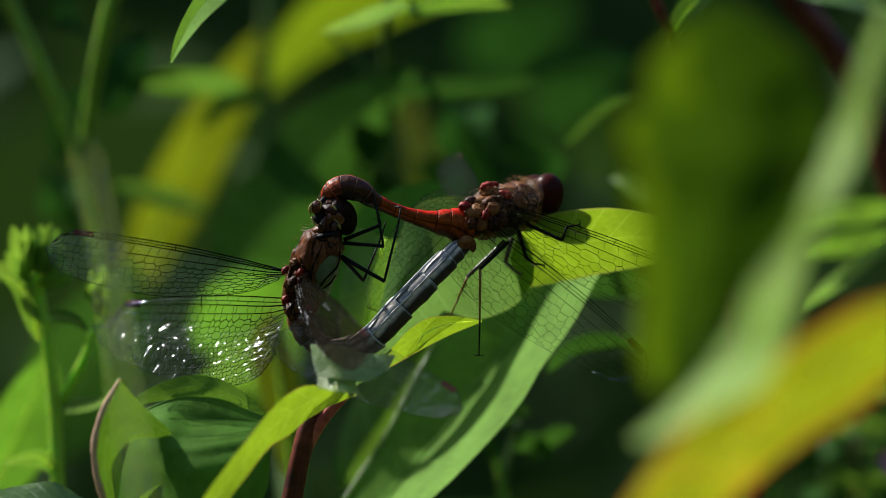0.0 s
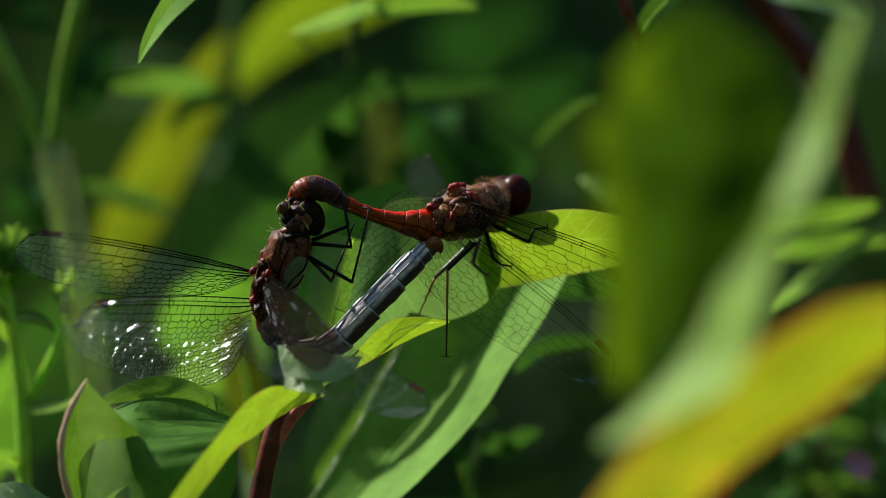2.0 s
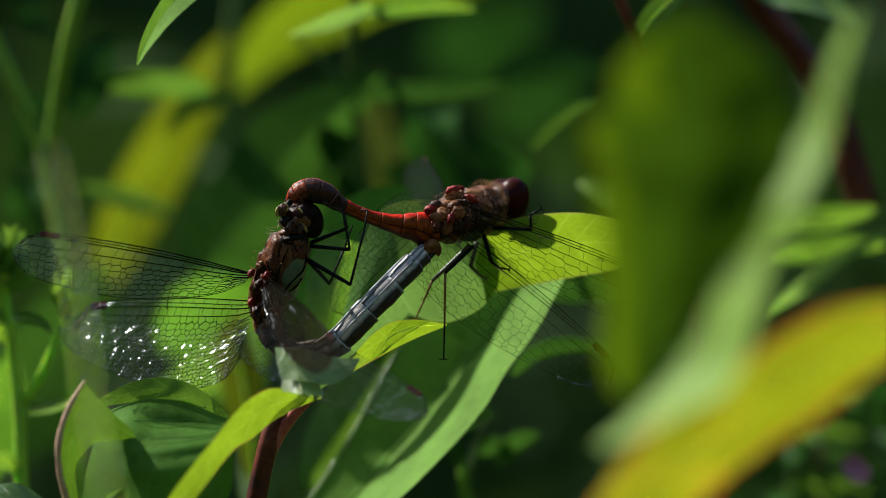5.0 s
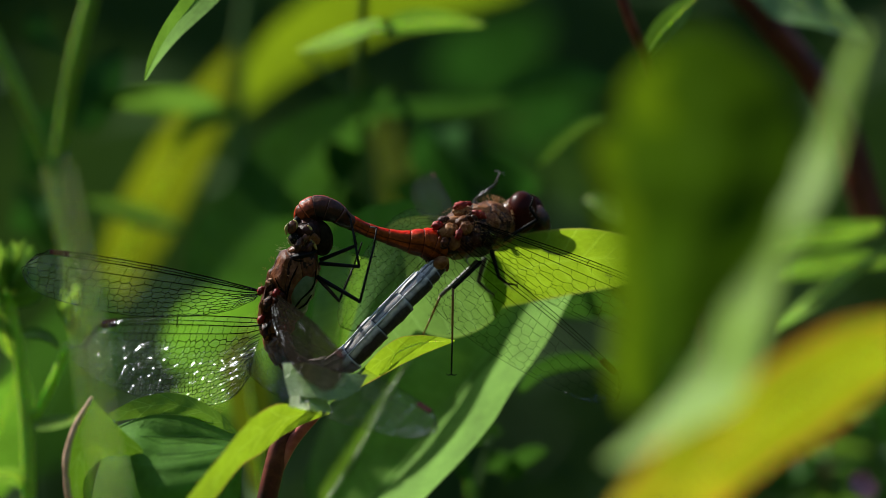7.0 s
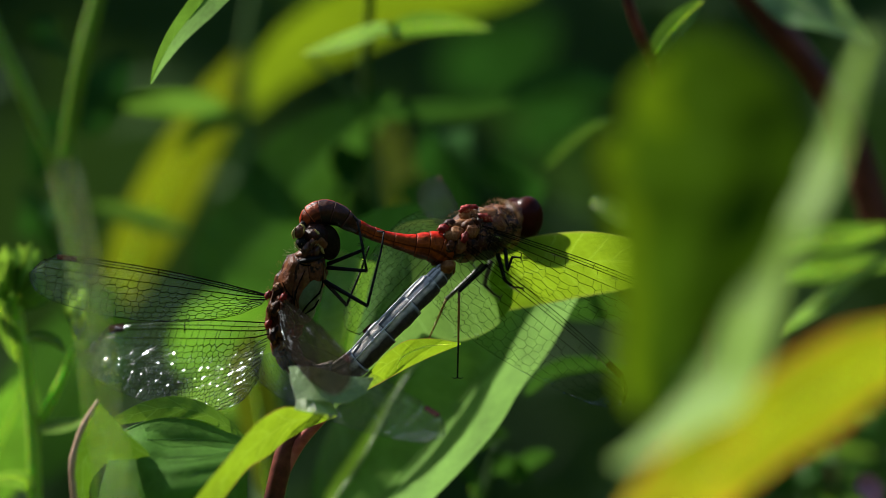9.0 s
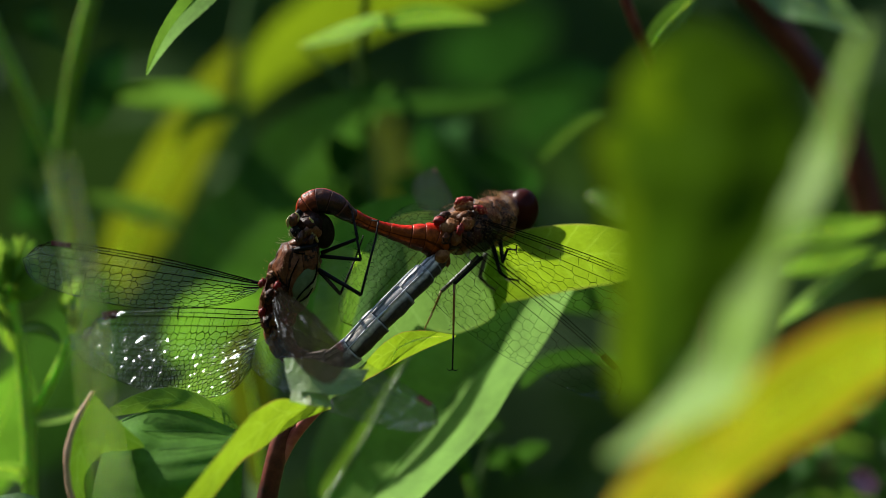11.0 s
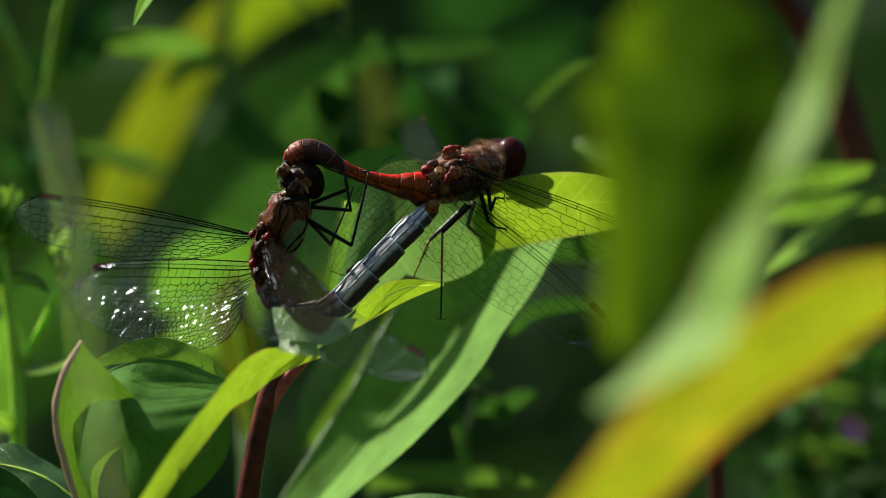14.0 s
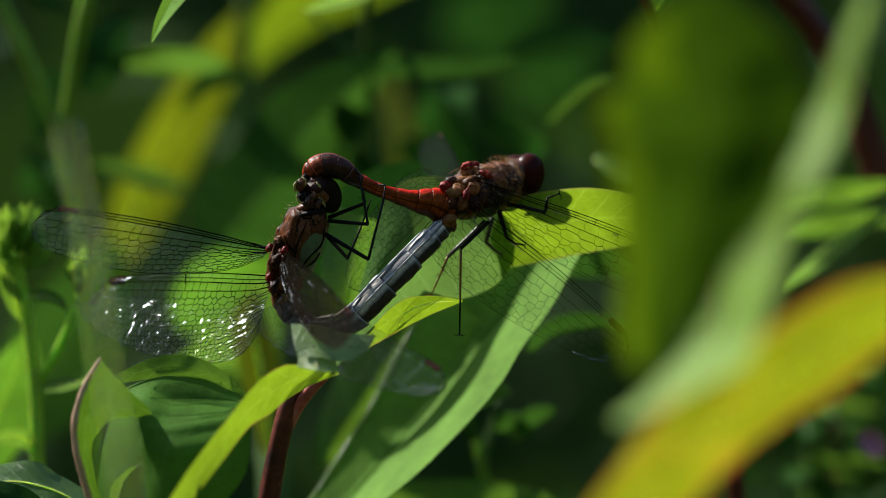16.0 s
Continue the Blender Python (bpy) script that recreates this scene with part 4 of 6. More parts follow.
def female():
    base = (-16.5, 0.0, 1.5)
    f = thing("dragonfly", base, "brown female dragonfly with grey-blue tail hanging under the red male", "dragonfly", "mating pair of dragonflies")
    chest = tube([(-16.0, 0.0, -0.5), (-16.7, 0.0, -2.0), (-17.9, 1.0, -4.8), (-19.4, 2.0, -8.4), (-20.2, 3.0, -11.2)], [1.6, 2.8, 3.2, 2.8, 1.9], 36, 36, 0.95, up=(-1, -0.5, 0.2), rough=0.12)
    body = part("thorax", chest, STREAKED, f, "brown thorax with dark seams")
    part("flank", blob((-16.4, -1.0, -5.2), (1.5, 1.5, 2.9), (0.25, 0.1, 1), rough=0.12), FLANK_GREEN, body, "pale green flank")
    part("flank", blob((-17.1, -0.5, -7.6), (1.3, 1.3, 1.9), (0.35, 0, 1), rough=0.12), FLANK_GREEN, body, "pale green flank")
    for pts in ([(-17.0, -2.6, -2.6), (-18.1, -2.9, -5.2), (-18.4, -2.5, -7.3)], [(-14.8, -1.5, -3.2), (-15.1, -2.5, -5.2), (-16.7, -2.9, -6.9), (-17.7, -2.5, -8.3)], [(-15.3, -2.0, -6.2), (-16.0, -2.3, -7.3), (-17.0, -2.5, -8.0)], [(-19.8, -2.3, -4.1), (-19.1, -2.8, -5.5), (-18.3, -2.9, -6.2)], [(-18.4, -1.8, -1.5), (-17.0, -2.7, -2.0), (-15.6, -2.0, -2.0)]):
        part("seam", tube(pts, [0.06, 0.14, 0.06], 8, 6, rough=0.5), VEIN, body, "black seam")
    rng = random.Random(13)
    for p in ((-20.7, -1.0, -7.3), (-19.8, -1.6, -8.3), (-21.3, 0.0, -7.8), (-20.2, -1.5, -10.1), (-19.5, -2.0, -6.9), (-20.9, -1.0, -10.8), (-19.0, -2.0, -9.1), (-19.9, -1.0, -11.8), (-20.5, -1.2, -5.0)):
        part("plate", blob(p, (rng.uniform(.5, .8), rng.uniform(.5, .7), rng.uniform(.7, 1.1)), (rng.uniform(-.6, .5), 0, 1), rings=9, sides=12, rough=0.6, seed=rng.random() * 9), PLATED, body)
    for p in ((-21.6, 0.0, -5.7), (-19.7, -2.2, -6.0), (-21.6, 0.0, -9.3), (-18.9, -2.2, -10.4)):
        part("wing_root", blob(p, (0.5, 0.45, 0.6), (0.4, 0, 1), rings=8, sides=10, rough=0.6, seed=p[0]), RED_SPOT, body, "bright red wing root")
    hairs(f, (-17.6, 0.0, -0.6), (1.4, 1.6, 0.9), (-0.7, -0.3, 0.6), 26, 1.1, HAIR_PALE, 14)
    hairs(f, (-18.8, 0.0, -5.5), (2.8, 3.0, 4.5), (-0.5, -0.6, 0.3), 120, 0.45, HAIR, 15)
    part("collar", blob((-16.6, -0.5, -0.5), (1.9, 1.9, 0.8), (-0.3, -0.1, 1), rough=0.2), STREAKED, f, "tan furry collar")
    part("collar", blob((-16.5, -1.0, -1.2), (2.0, 1.9, 0.5), (-0.2, -0.1, 1)), BLACK_BODY, f, "black collar")
    # head, held by the male's tail
    head = part("head", blob((-15.7, -0.2, 1.3), (2.2, 2.0, 1.9), (1, 0, 0.1), rough=0.2), PLATED, f, "brown head with yellow stripes")
    part("eye", blob((-14.2, -0.2, 0.8), (1.35, 1.5, 2.2), (-0.15, 0, 1), rings=16, sides=20), EYE_OLIVE, head, "olive grey compound eye")
    part("eye", blob((-15.9, 3.5, 2.3), (2.1, 2.0, 2.5), (0.05, 0, 1), rings=14, sides=18), EYE_OLIVE, head, "olive grey compound eye")
    part("occiput", blob((-17.8, -1.6, 2.1), (0.7, 0.6, 0.85), (0.2, 0, 1), rough=0.3), BROWN_BODY, head, "brown back of the head")
    part("hollow", blob((-17.4, -1.4, 0.7), (0.8, 0.75, 0.75), (0.7, 0, 1), rough=0.3), BLACK_BODY, head, "black hollow at the neck")
    for pts, r in (([(-18.2, -2.0, 2.7), (-18.5, -2.1, 2.0), (-18.4, -2.0, 1.2)], 0.2), ([(-17.6, -2.2, 3.1), (-17.1, -2.5, 2.6), (-17.2, -2.4, 1.9)], 0.14), ([(-15.8, -2.2, 2.4), (-15.3, -2.1, 1.7), (-15.3, -2.0, 1.0)], 0.24), ([(-15.6, -2.1, 0.7), (-15.1, -2.0, 0.1), (-14.7, -1.8, -0.6)], 0.24), ([(-18.3, -1.9, 0.9), (-17.9, -2.0, 0.1), (-17.2, -2.1, -0.5)], 0.14)):
        part("head_stripe", tube(pts, [r * 0.3, r * 0.8, r * 0.8, r * 0.3], 10, 8, rough=0.6), SPOT_YELLOW, head, "yellow stripe")
    for p in ((-16.2, -2.2, 0.6), (-16.9, -2.3, 0.0), (-15.6, -2.1, -0.3)):
        part("head_plate", blob(p, (0.5, 0.45, 0.8), (0.4, 0.1, 1), rings=8, sides=10, rough=0.7, seed=p[0]), BROWN_BODY, head)
    hairs(f, (-16.4, -1.2, 0.2), (1.6, 1.4, 1.0), (-0.2, -0.8, 0.2), 70, 0.5, HAIR_PALE, 18)
    # abdomen, bent forward and up to the male
    tail = [(-19.8, 2.0, -11.2), (-19.1, 3.0, -13.4), (-16.8, 3.0, -15.4), (-13.6, 2.0, -15.5), (-10.8, 1.0, -14.1), (-7.8, 0.5, -10.9), (-4.5, 1.0, -7.5), (-1.5, 2.0, -4.4), (0.4, 3.0, -2.5)]
    segs = segments(f, tail, [1.9, 1.7, 1.5, 1.5, 1.6, 1.72, 1.72, 1.65, 1.5, 1.3, 1.05], [0, 0.08, 0.16, 0.27, 0.39, 0.52, 0.65, 0.78, 0.89, 0.95, 1.0], [BROWN_BODY, BROWN_BODY, BROWN_BODY, GREY_BODY], bulge=0.05, flare=0.19)
    for up, out, r, mat, label in ((1.5, -0.75, 0.16, KEEL, "pale keel line"), (0.35, -1.62, 0.13, KEEL, "pale keel line")):
        line = [Vector(q) + Vector((-0.7 * up, out, 0.72 * up)) for q in tail[4:8]]
        part("keel", tube(line, [r * 0.7, r, r, r, r * 0.6], 30, 7, rough=0.5), mat, segs[0], label)
    part("tail_tip", blob((0.6, 2.0, -2.2), (0.9, 0.8, 1.0), (1, 0, 0.6), rough=0.25), TAN_BODY, segs[0], "tan tail tip")
    # wings
    wing(f, (-21.6, 0.5, -5.7), (-50.4, 6.0, 0.0), (-24.0, -4.4, -13.9), 8.2, False, 31, "clear netted forewing with dark spot", MEMBRANE_BRIGHT, stout=0.75, puff=0.3, curl=0.36, cols=1.4, rows=12)
    wing(f, (-21.3, 0.5, -9.2), (-44.2, 15.0, -9.6), (-21.5, -3.0, -19.5), 12.3, True, 32, "clear netted hindwing glinting in the sun", MEMBRANE_BRIGHT, stout=0.72, puff=0.24, curl=0.50, cols=1.6, rows=21)
    wing(f, (-19.6, -2.5, -6.2), (-9.7, -28.0, -14.2), (-20.1, -5.0, -11.1), 5.6, False, 33, "near forewing seen almost end on", MEMBRANE_SMOKY, puff=0.15, stout=0.35, rows=12, cols=1.2)
    wing(f, (-19.3, -2.5, -10.5), (1.5, -20.0, -21.2), (-21.8, -5.0, -17.3), 7.4, True, 34, "near clear hindwing dipping down", MEMBRANE_HAZE, stout=0.3, puff=0.13, rows=17, cols=1.5)
    # legs
    blk = [BLACK_BODY]
    leg(f, [(-14.3, 0.0, -1.9), (-9.8, -2.0, -0.1), (-10.6, -1.0, 3.4), (-11.3, 0.0, 4.4)], [0.28, 0.17, 0.13], blk, "thin black spiny leg", seed=11, hook=False)
    leg(f, [(-14.3, -1.0, -2.3), (-9.4, -4.0, -2.7), (-10.3, -2.0, 2.0), (-10.6, -1.0, 3.4)], [0.28, 0.17, 0.13], blk, "thin black spiny leg", seed=12, hook=False)
    leg(f, [(-14.6, -1.0, -4.0), (-9.3, -5.0, -7.0), (-7.6, -2.0, 0.0), (-7.3, -1.0, 2.1), (-8.1, 0.0, 2.2)], [0.3, 0.18, 0.13], blk, "thin black spiny leg", seed=13, hook=False)
    leg(f, [(-14.4, 1.0, -4.3), (-12.0, 4.0, -7.0), (-10.1, 5.0, -2.4), (-9.2, 4.0, 0.3)], [0.28, 0.17, 0.13], blk, "thin black spiny leg", seed=14, hook=False)
    return f


# ---- the perch: a red-stalked plant ----
def perch():
    p = thing("perch_plant", (-16.0, 4.0, -600.0), "red-stalked plant with broad green leaves under the dragonflies", "plant")
    stem(p, [(-16.0, 4.0, -600.0), (-23.0, 6.0, -250.0), (-22.2, 3.0, -37.9), (-20.8, 3.0, -30.1), (-19.7, 3.0, -25.6), (-18.6, 3.5, -22.1), (-18.3, 4.0, -20.7)], [2.4, 2.2, 1.5, 1.3, 1.3, 1.2, 0.6], STALK_RED, "reddish brown stalk")
    stem(p, [(-19.4, 3.0, -27.6), (-18.0, 2.4, -24.5), (-16.2, 2.0, -22.2), (-13.6, 2.0, -19.9)], [0.5, 0.75, 0.75, 0.45], STALK_ROSY, "red leaf stalk", "leaf_stalk", 10)
    # front leaf, hanging forward
    part("leaf", loft([[(-13.5, -6, -19.8), (-16.4, -13, -19.4), (-19.3, -16, -19.2), (-21.6, -18.5, -20.3), (-23.8, -21, -22.5), (-26.1, -23, -25.4), (-28.6, -25, -28.5), (-31.0, -27, -31.8), (-33.7, -29, -36.0), (-36.5, -31, -39.9)],
                      [(-13.1, -4.5, -20.2), (-16.4, -10.0, -20.6), (-19.1, -12.8, -21.3), (-21.4, -15.5, -22.7), (-23.5, -18.2, -24.4), (-25.4, -20.5, -26.6), (-27.6, -22.8, -29.3), (-29.9, -25.0, -32.4), (-32.5, -27.0, -36.2), (-35.3, -29.0, -40.3)],
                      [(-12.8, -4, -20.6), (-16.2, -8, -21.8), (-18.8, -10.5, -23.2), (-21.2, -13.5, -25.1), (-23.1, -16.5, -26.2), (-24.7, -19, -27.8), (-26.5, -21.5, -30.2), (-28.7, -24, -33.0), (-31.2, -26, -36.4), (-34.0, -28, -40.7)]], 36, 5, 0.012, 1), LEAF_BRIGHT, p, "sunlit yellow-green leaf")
    flap = part("leaf", loft([[(-18.0, -15.0, -19.5), (-17.8, -14.5, -17.8), (-17.6, -13.0, -15.9)], [(-15.3, -18.0, -19.9), (-15.9, -16.0, -18.4), (-17.1, -13.4, -16.0)], [(-12.7, -16.0, -20.1), (-13.9, -14.0, -18.1), (-16.6, -13.0, -16.2)]], 14, 5, 0.015, 3), LEAF_SILVER, p, "small pale folded leaf")
    part("midrib", tube([(-15.3, -18.1, -19.9), (-15.9, -16.1, -18.3), (-17.1, -13.5, -16.0)], [0.1, 0.08, 0.03], 8, 6), RIB, flap)
    part("leaf", loft([[(-18.8, -12.5, -14.3), (-15.5, -12.5, -14.4), (-12.0, -12.0, -15.4), (-8.4, -11.0, -15.7)], [(-18.5, -14.5, -16.1), (-15.4, -14.5, -16.4), (-12.1, -14.0, -17.3), (-8.9, -12.0, -16.6)], [(-17.9, -16.0, -18.2), (-15.2, -16.5, -18.3), (-12.3, -15.5, -18.8), (-9.3, -13.0, -17.5)]], 16, 5, 0.015, 4), LEAF_SILVER, p, "pale translucent leaf under the wings")
    # folded leaf to the side
    folded = part("leaf", loft([[(-24.2, -5, -23.4), (-26.7, -5, -22.4), (-30.2, -5, -21.1), (-33.3, -5, -20.7), (-36.3, -5, -21.1), (-39.7, -5, -22.4)],
                               [(-24.1, -6, -23.6), (-26.5, -8, -23.8), (-29.9, -8.2, -23.5), (-33.3, -9.0, -23.4), (-36.5, -10, -23.2), (-40.1, -7, -23.6)],
                               [(-23.9, -8, -24.0), (-26.4, -12, -24.8), (-29.7, -12.8, -25.1), (-33.9, -13, -25.5), (-37.4, -13, -25.2), (-40.8, -8, -25.3)],
                               [(-23.8, -9, -24.8), (-26.0, -14.5, -26.5), (-29.3, -15.8, -27.2), (-33.8, -16, -27.7), (-38.1, -13.5, -27.6), (-41.5, -8, -27.3)],
                               [(-23.8, -9.5, -25.8), (-25.3, -16.5, -28.7), (-29.0, -17.5, -30.4), (-33.8, -17.5, -31.0), (-38.4, -13.5, -30.9), (-42.1, -9, -30.0)],
                               [(-23.7, -10, -26.9), (-24.9, -16.5, -33.5), (-28.6, -17.5, -37.2), (-33.8, -17.5, -38.9), (-38.8, -13.5, -37.7), (-42.7, -10, -35.8)]], 30, 6, 0.004, 5, True, 0.7), LEAF_PLAIN, p, "green leaf folded up along its midrib")
    part("leaf_half", loft([[(-24.3, -5.0, -23.1), (-26.6, -4.7, -20.8), (-29.5, -4.5, -18.9), (-33.0, -4.5, -18.1), (-36.8, -4.6, -18.8), (-40.4, -4.8, -20.6)],
                            [(-24.4, -4.9, -23.2), (-26.6, -4.9, -21.7), (-29.5, -4.9, -20.2), (-33.0, -4.9, -19.5), (-36.7, -4.9, -20.0), (-40.3, -4.9, -21.2)],
                            [(-24.3, -5.0, -23.3), (-26.7, -5.0, -22.5), (-29.5, -5.0, -21.3), (-33.0, -5.0, -20.8), (-36.1, -5.0, -21.1), (-40.2, -5.0, -21.7)]], 28, 4, 0.008, 2), LEAF_FOLD, folded, "upright half lit through by the sun")
    part("midrib", tube([(-24.5, -5.1, -23.3), (-26.7, -5.1, -22.5), (-29.5, -5.1, -21.2), (-33.0, -5.1, -20.8), (-36.1, -5.1, -21.1)], [0.08, 0.1, 0.1, 0.09, 0.04], 16, 6), STALK_MID, folded)
    for q in ([(-28.6, -5.0, -21.6), (-28.5, -4.3, -20.6), (-28.5, -4.3, -20.0)], [(-31.6, -5.0, -21.0), (-31.8, -4.1, -20.0), (-32.1, -4.4, -19.1)], [(-34.2, -5.0, -21.0), (-34.7, -4.2, -20.2), (-35.2, -4.6, -19.2)]):
        part("vein", tube(q, [0.05, 0.045, 0.02], 8, 5), STALK_MID, folded)
    # dark tubes paint the crease shade along the sunk side veins
    for q in ([(-24.6, -8.0, -24.0), (-27.6, -9.4, -23.5), (-30.7, -10.0, -23.3), (-33.4, -10.4, -23.3), (-36.3, -10.2, -23.3)], [(-24.7, -11.5, -24.5), (-28.3, -13.4, -25.1), (-31.3, -14.0, -25.3), (-34.1, -13.6, -25.4)], [(-26.6, -16.0, -26.4), (-28.9, -17.0, -26.9), (-30.8, -17.2, -27.7)]):
        part("vein", tube(q, [0.03, 0.07, 0.07, 0.05], 16, 5), LEAF_DEEP, folded, "sunk side vein, dark with painted crease shade")
    # curled leaf with a dry edge
    curled = part("leaf", loft([[(-41.9, -16.0, -18.6), (-43.5, -16.0, -21.3), (-44.2, -16.0, -22.9), (-44.6, -16.0, -24.6), (-44.9, -15.4, -28.0), (-44.3, -14.4, -32.2), (-42.5, -13.0, -38.2)],
                               [(-41.8, -16.0, -18.6), (-41.3, -15.2, -21.6), (-40.8, -14.6, -23.6), (-43.2, -15.2, -25.1), (-43.8, -14.8, -28.0), (-43.5, -13.8, -32.2), (-41.8, -12.4, -38.2)],
                               [(-41.6, -15.8, -18.7), (-38.6, -14.2, -22.1), (-35.7, -13.0, -25.2), (-40.8, -13.6, -26.0), (-42.7, -13.8, -28.1), (-42.7, -13.0, -32.3), (-40.9, -12.0, -38.2)]], 40, 5, 0.012, 6), LEAF_CURL, p, "curled leaf with a brown dry edge")
    part("leaf_lobe", loft([[(-35.7, -15.5, -30.7), (-38.6, -14.5, -31.9), (-40.4, -14.0, -33.6), (-41.0, -13.0, -37.8)], [(-35.8, -14.5, -30.8), (-39.1, -13.0, -33.3), (-39.8, -12.4, -35.1), (-39.9, -12.0, -38.2)]], 16, 4, 0.012, 7), LEAF_CURL, curled, "turned-in lobe of the leaf")
    part("dry_margin", tube([(-42.5, -13.0, -38.2), (-44.2, -14.5, -32.2), (-45.0, -15.5, -28.0), (-44.7, -16.1, -24.6), (-43.5, -16.1, -21.3), (-41.8, -16.2, -18.3)], [0.34, 0.4, 0.4, 0.37, 0.36, 0.2], 26, 8, rough=0.35), DRY_EDGE, curled, "dried brown rolled margin")
    # leaves low down beside the stalk
    leaf(p, [(-41.9, 6.0, -40.1), (-48.2, 6.0, -35.6), (-53.8, 5.0, -34.1), (-61.5, 4.0, -35.8)], 4.6, (0.1, -0.75, -0.6), LEAF_WAXY, "pale blue-green wrinkled leaf", rise=(4, 4), wave=0.12, seed=21, tip=0.5, base=0.5)
    leaf(p, [(-45.0, -2.0, -43.2), (-50.5, -3.0, -37.2), (-56.0, -4.0, -35.1), (-62.3, -4.0, -35.4)], 2.6, (0.2, -0.5, -0.8), LEAF_DARK, "dark leaf with a brown edge", rise=(10, 10), wave=0.06, seed=22, rib=0)
    leaf(p, [(-10.3, 20.0, -43.0), (-4.6, 14.0, -40.2), (1.1, 10.0, -39.3), (10.0, 8.0, -39.5)], 1.6, (0.1, -0.7, -0.6), LEAF_FOLD, "green leaf below the strap leaves", rise=(8, 8), wave=0.06, seed=23)
    leaf(p, [(-16.9, 60.0, -39.1), (-6.3, 58.0, -38.3), (5.0, 56.0, -37.8), (16.2, 56.0, -38.9)], 1.7, (-0.2, 0.0, 0.9), LEAF_MID, "horizontal green leaf", rise=(8, 8), seed=24, rib=0)
    # large leaf behind the pair
    part("leaf", loft([[(-14.1, 9.0, -19.8), (-10.4, 14.5, -9.0), (-8.4, 15.5, -1.8), (-5.9, 15.0, 2.7), (-1.0, 14.0, 3.8), (4.7, 12.0, 2.1), (8.1, 11.0, -2.2)],
                      [(-13.9, 9.2, -19.9), (-10.2, 11.5, -12.7), (-6.7, 12.5, -6.8), (-2.8, 13.0, -4.3), (1.8, 13.0, -4.2), (6.0, 13.0, -4.7), (8.8, 12.5, -4.9)],
                      [(-13.6, 9.5, -20.0), (-9.1, 13.5, -15.9), (-5.6, 16.5, -12.8), (-1.8, 17.5, -11.6), (2.7, 17.5, -11.6), (6.5, 16.5, -9.9), (8.7, 14.5, -7.1)]], 40, 7, 0.006, 8), LEAF_BROAD, p, "large broad leaf curving under the male")
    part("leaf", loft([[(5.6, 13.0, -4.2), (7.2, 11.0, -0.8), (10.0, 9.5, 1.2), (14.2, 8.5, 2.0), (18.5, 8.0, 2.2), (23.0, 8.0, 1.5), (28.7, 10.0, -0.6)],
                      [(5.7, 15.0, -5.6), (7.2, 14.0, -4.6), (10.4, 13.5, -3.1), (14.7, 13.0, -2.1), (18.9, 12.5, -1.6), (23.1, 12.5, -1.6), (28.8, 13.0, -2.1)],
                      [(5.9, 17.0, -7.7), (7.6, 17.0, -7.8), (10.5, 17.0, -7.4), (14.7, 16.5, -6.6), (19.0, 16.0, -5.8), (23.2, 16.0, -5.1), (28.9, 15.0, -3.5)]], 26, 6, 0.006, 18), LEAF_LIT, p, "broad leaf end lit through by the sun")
    margin = part("leaf", loft([[(2.2, 4.0, -11.7), (-2.0, 2.6, -11.1), (-4.6, 2.4, -11.4), (-6.5, 2.0, -12.5), (-9.4, 1.2, -15.4), (-13.2, 0.8, -18.3)],
                               [(2.2, 4.2, -11.8), (-1.9, 3.4, -12.2), (-4.5, 3.2, -13.1), (-7.0, 2.8, -14.3), (-9.5, 2.0, -16.4), (-13.0, 1.4, -18.7)],
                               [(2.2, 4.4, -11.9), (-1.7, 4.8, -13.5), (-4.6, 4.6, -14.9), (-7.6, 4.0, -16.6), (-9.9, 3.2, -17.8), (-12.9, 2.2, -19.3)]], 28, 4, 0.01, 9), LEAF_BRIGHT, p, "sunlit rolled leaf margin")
    part("vein", tube([(1.1, 3.9, -11.8), (-2.7, 3.1, -12.3), (-5.2, 2.9, -13.6), (-5.7, 3.9, -14.8)], [0.04, 0.09, 0.09, 0.05], 14, 5), RIB, margin)
    shade = part("leaf", loft([[(-13.8, 24.0, 0.1), (-15.4, 24.0, -5.7), (-16.1, 23.0, -11.4), (-15.7, 22.0, -15.0)],
                              [(-10.0, 22.0, -1.4), (-11.4, 22.0, -6.8), (-12.3, 22.0, -11.4), (-12.9, 22.0, -15.4)],
                              [(-5.0, 24.0, -2.8), (-6.8, 25.0, -7.1), (-8.4, 25.0, -12.2), (-9.7, 24.0, -16.1)]], 22, 5, 0.01, 12, True), LEAF_MID, p, "green leaf with a pale midrib")
    part("midrib", tube([(-10.0, 21.8, -1.4), (-11.4, 21.8, -6.8), (-12.3, 21.8, -11.4), (-12.9, 21.8, -15.4)], [0.1, 0.16, 0.2, 0.22], 16, 6), STALK_MID, shade)
    # long strap leaves below
    strap = part("leaf", loft([[(-19.7, 36.0, -41.6), (-13.6, 35.0, -32.2), (-9.8, 35.0, -26.3), (-6.2, 35.0, -19.3), (-2.3, 35.0, -13.0), (2.2, 34.0, -6.5)],
                              [(-16.3, 33, -42.2), (-7.7, 32, -32.1), (-1.9, 32, -25.4), (3.2, 31.5, -18.8), (7.6, 31, -13.4), (12.4, 31, -6.5)],
                              [(-12.1, 20.0, -40.9), (-1.2, 19.0, -31.6), (5.9, 19.0, -23.9), (10.3, 20.0, -17.4), (14.4, 21.0, -11.4), (17.7, 24.0, -5.3)]], 32, 6, 0.008, 10, True), LEAF_STRAP, p, "long pale green strap leaf folded along its midrib")
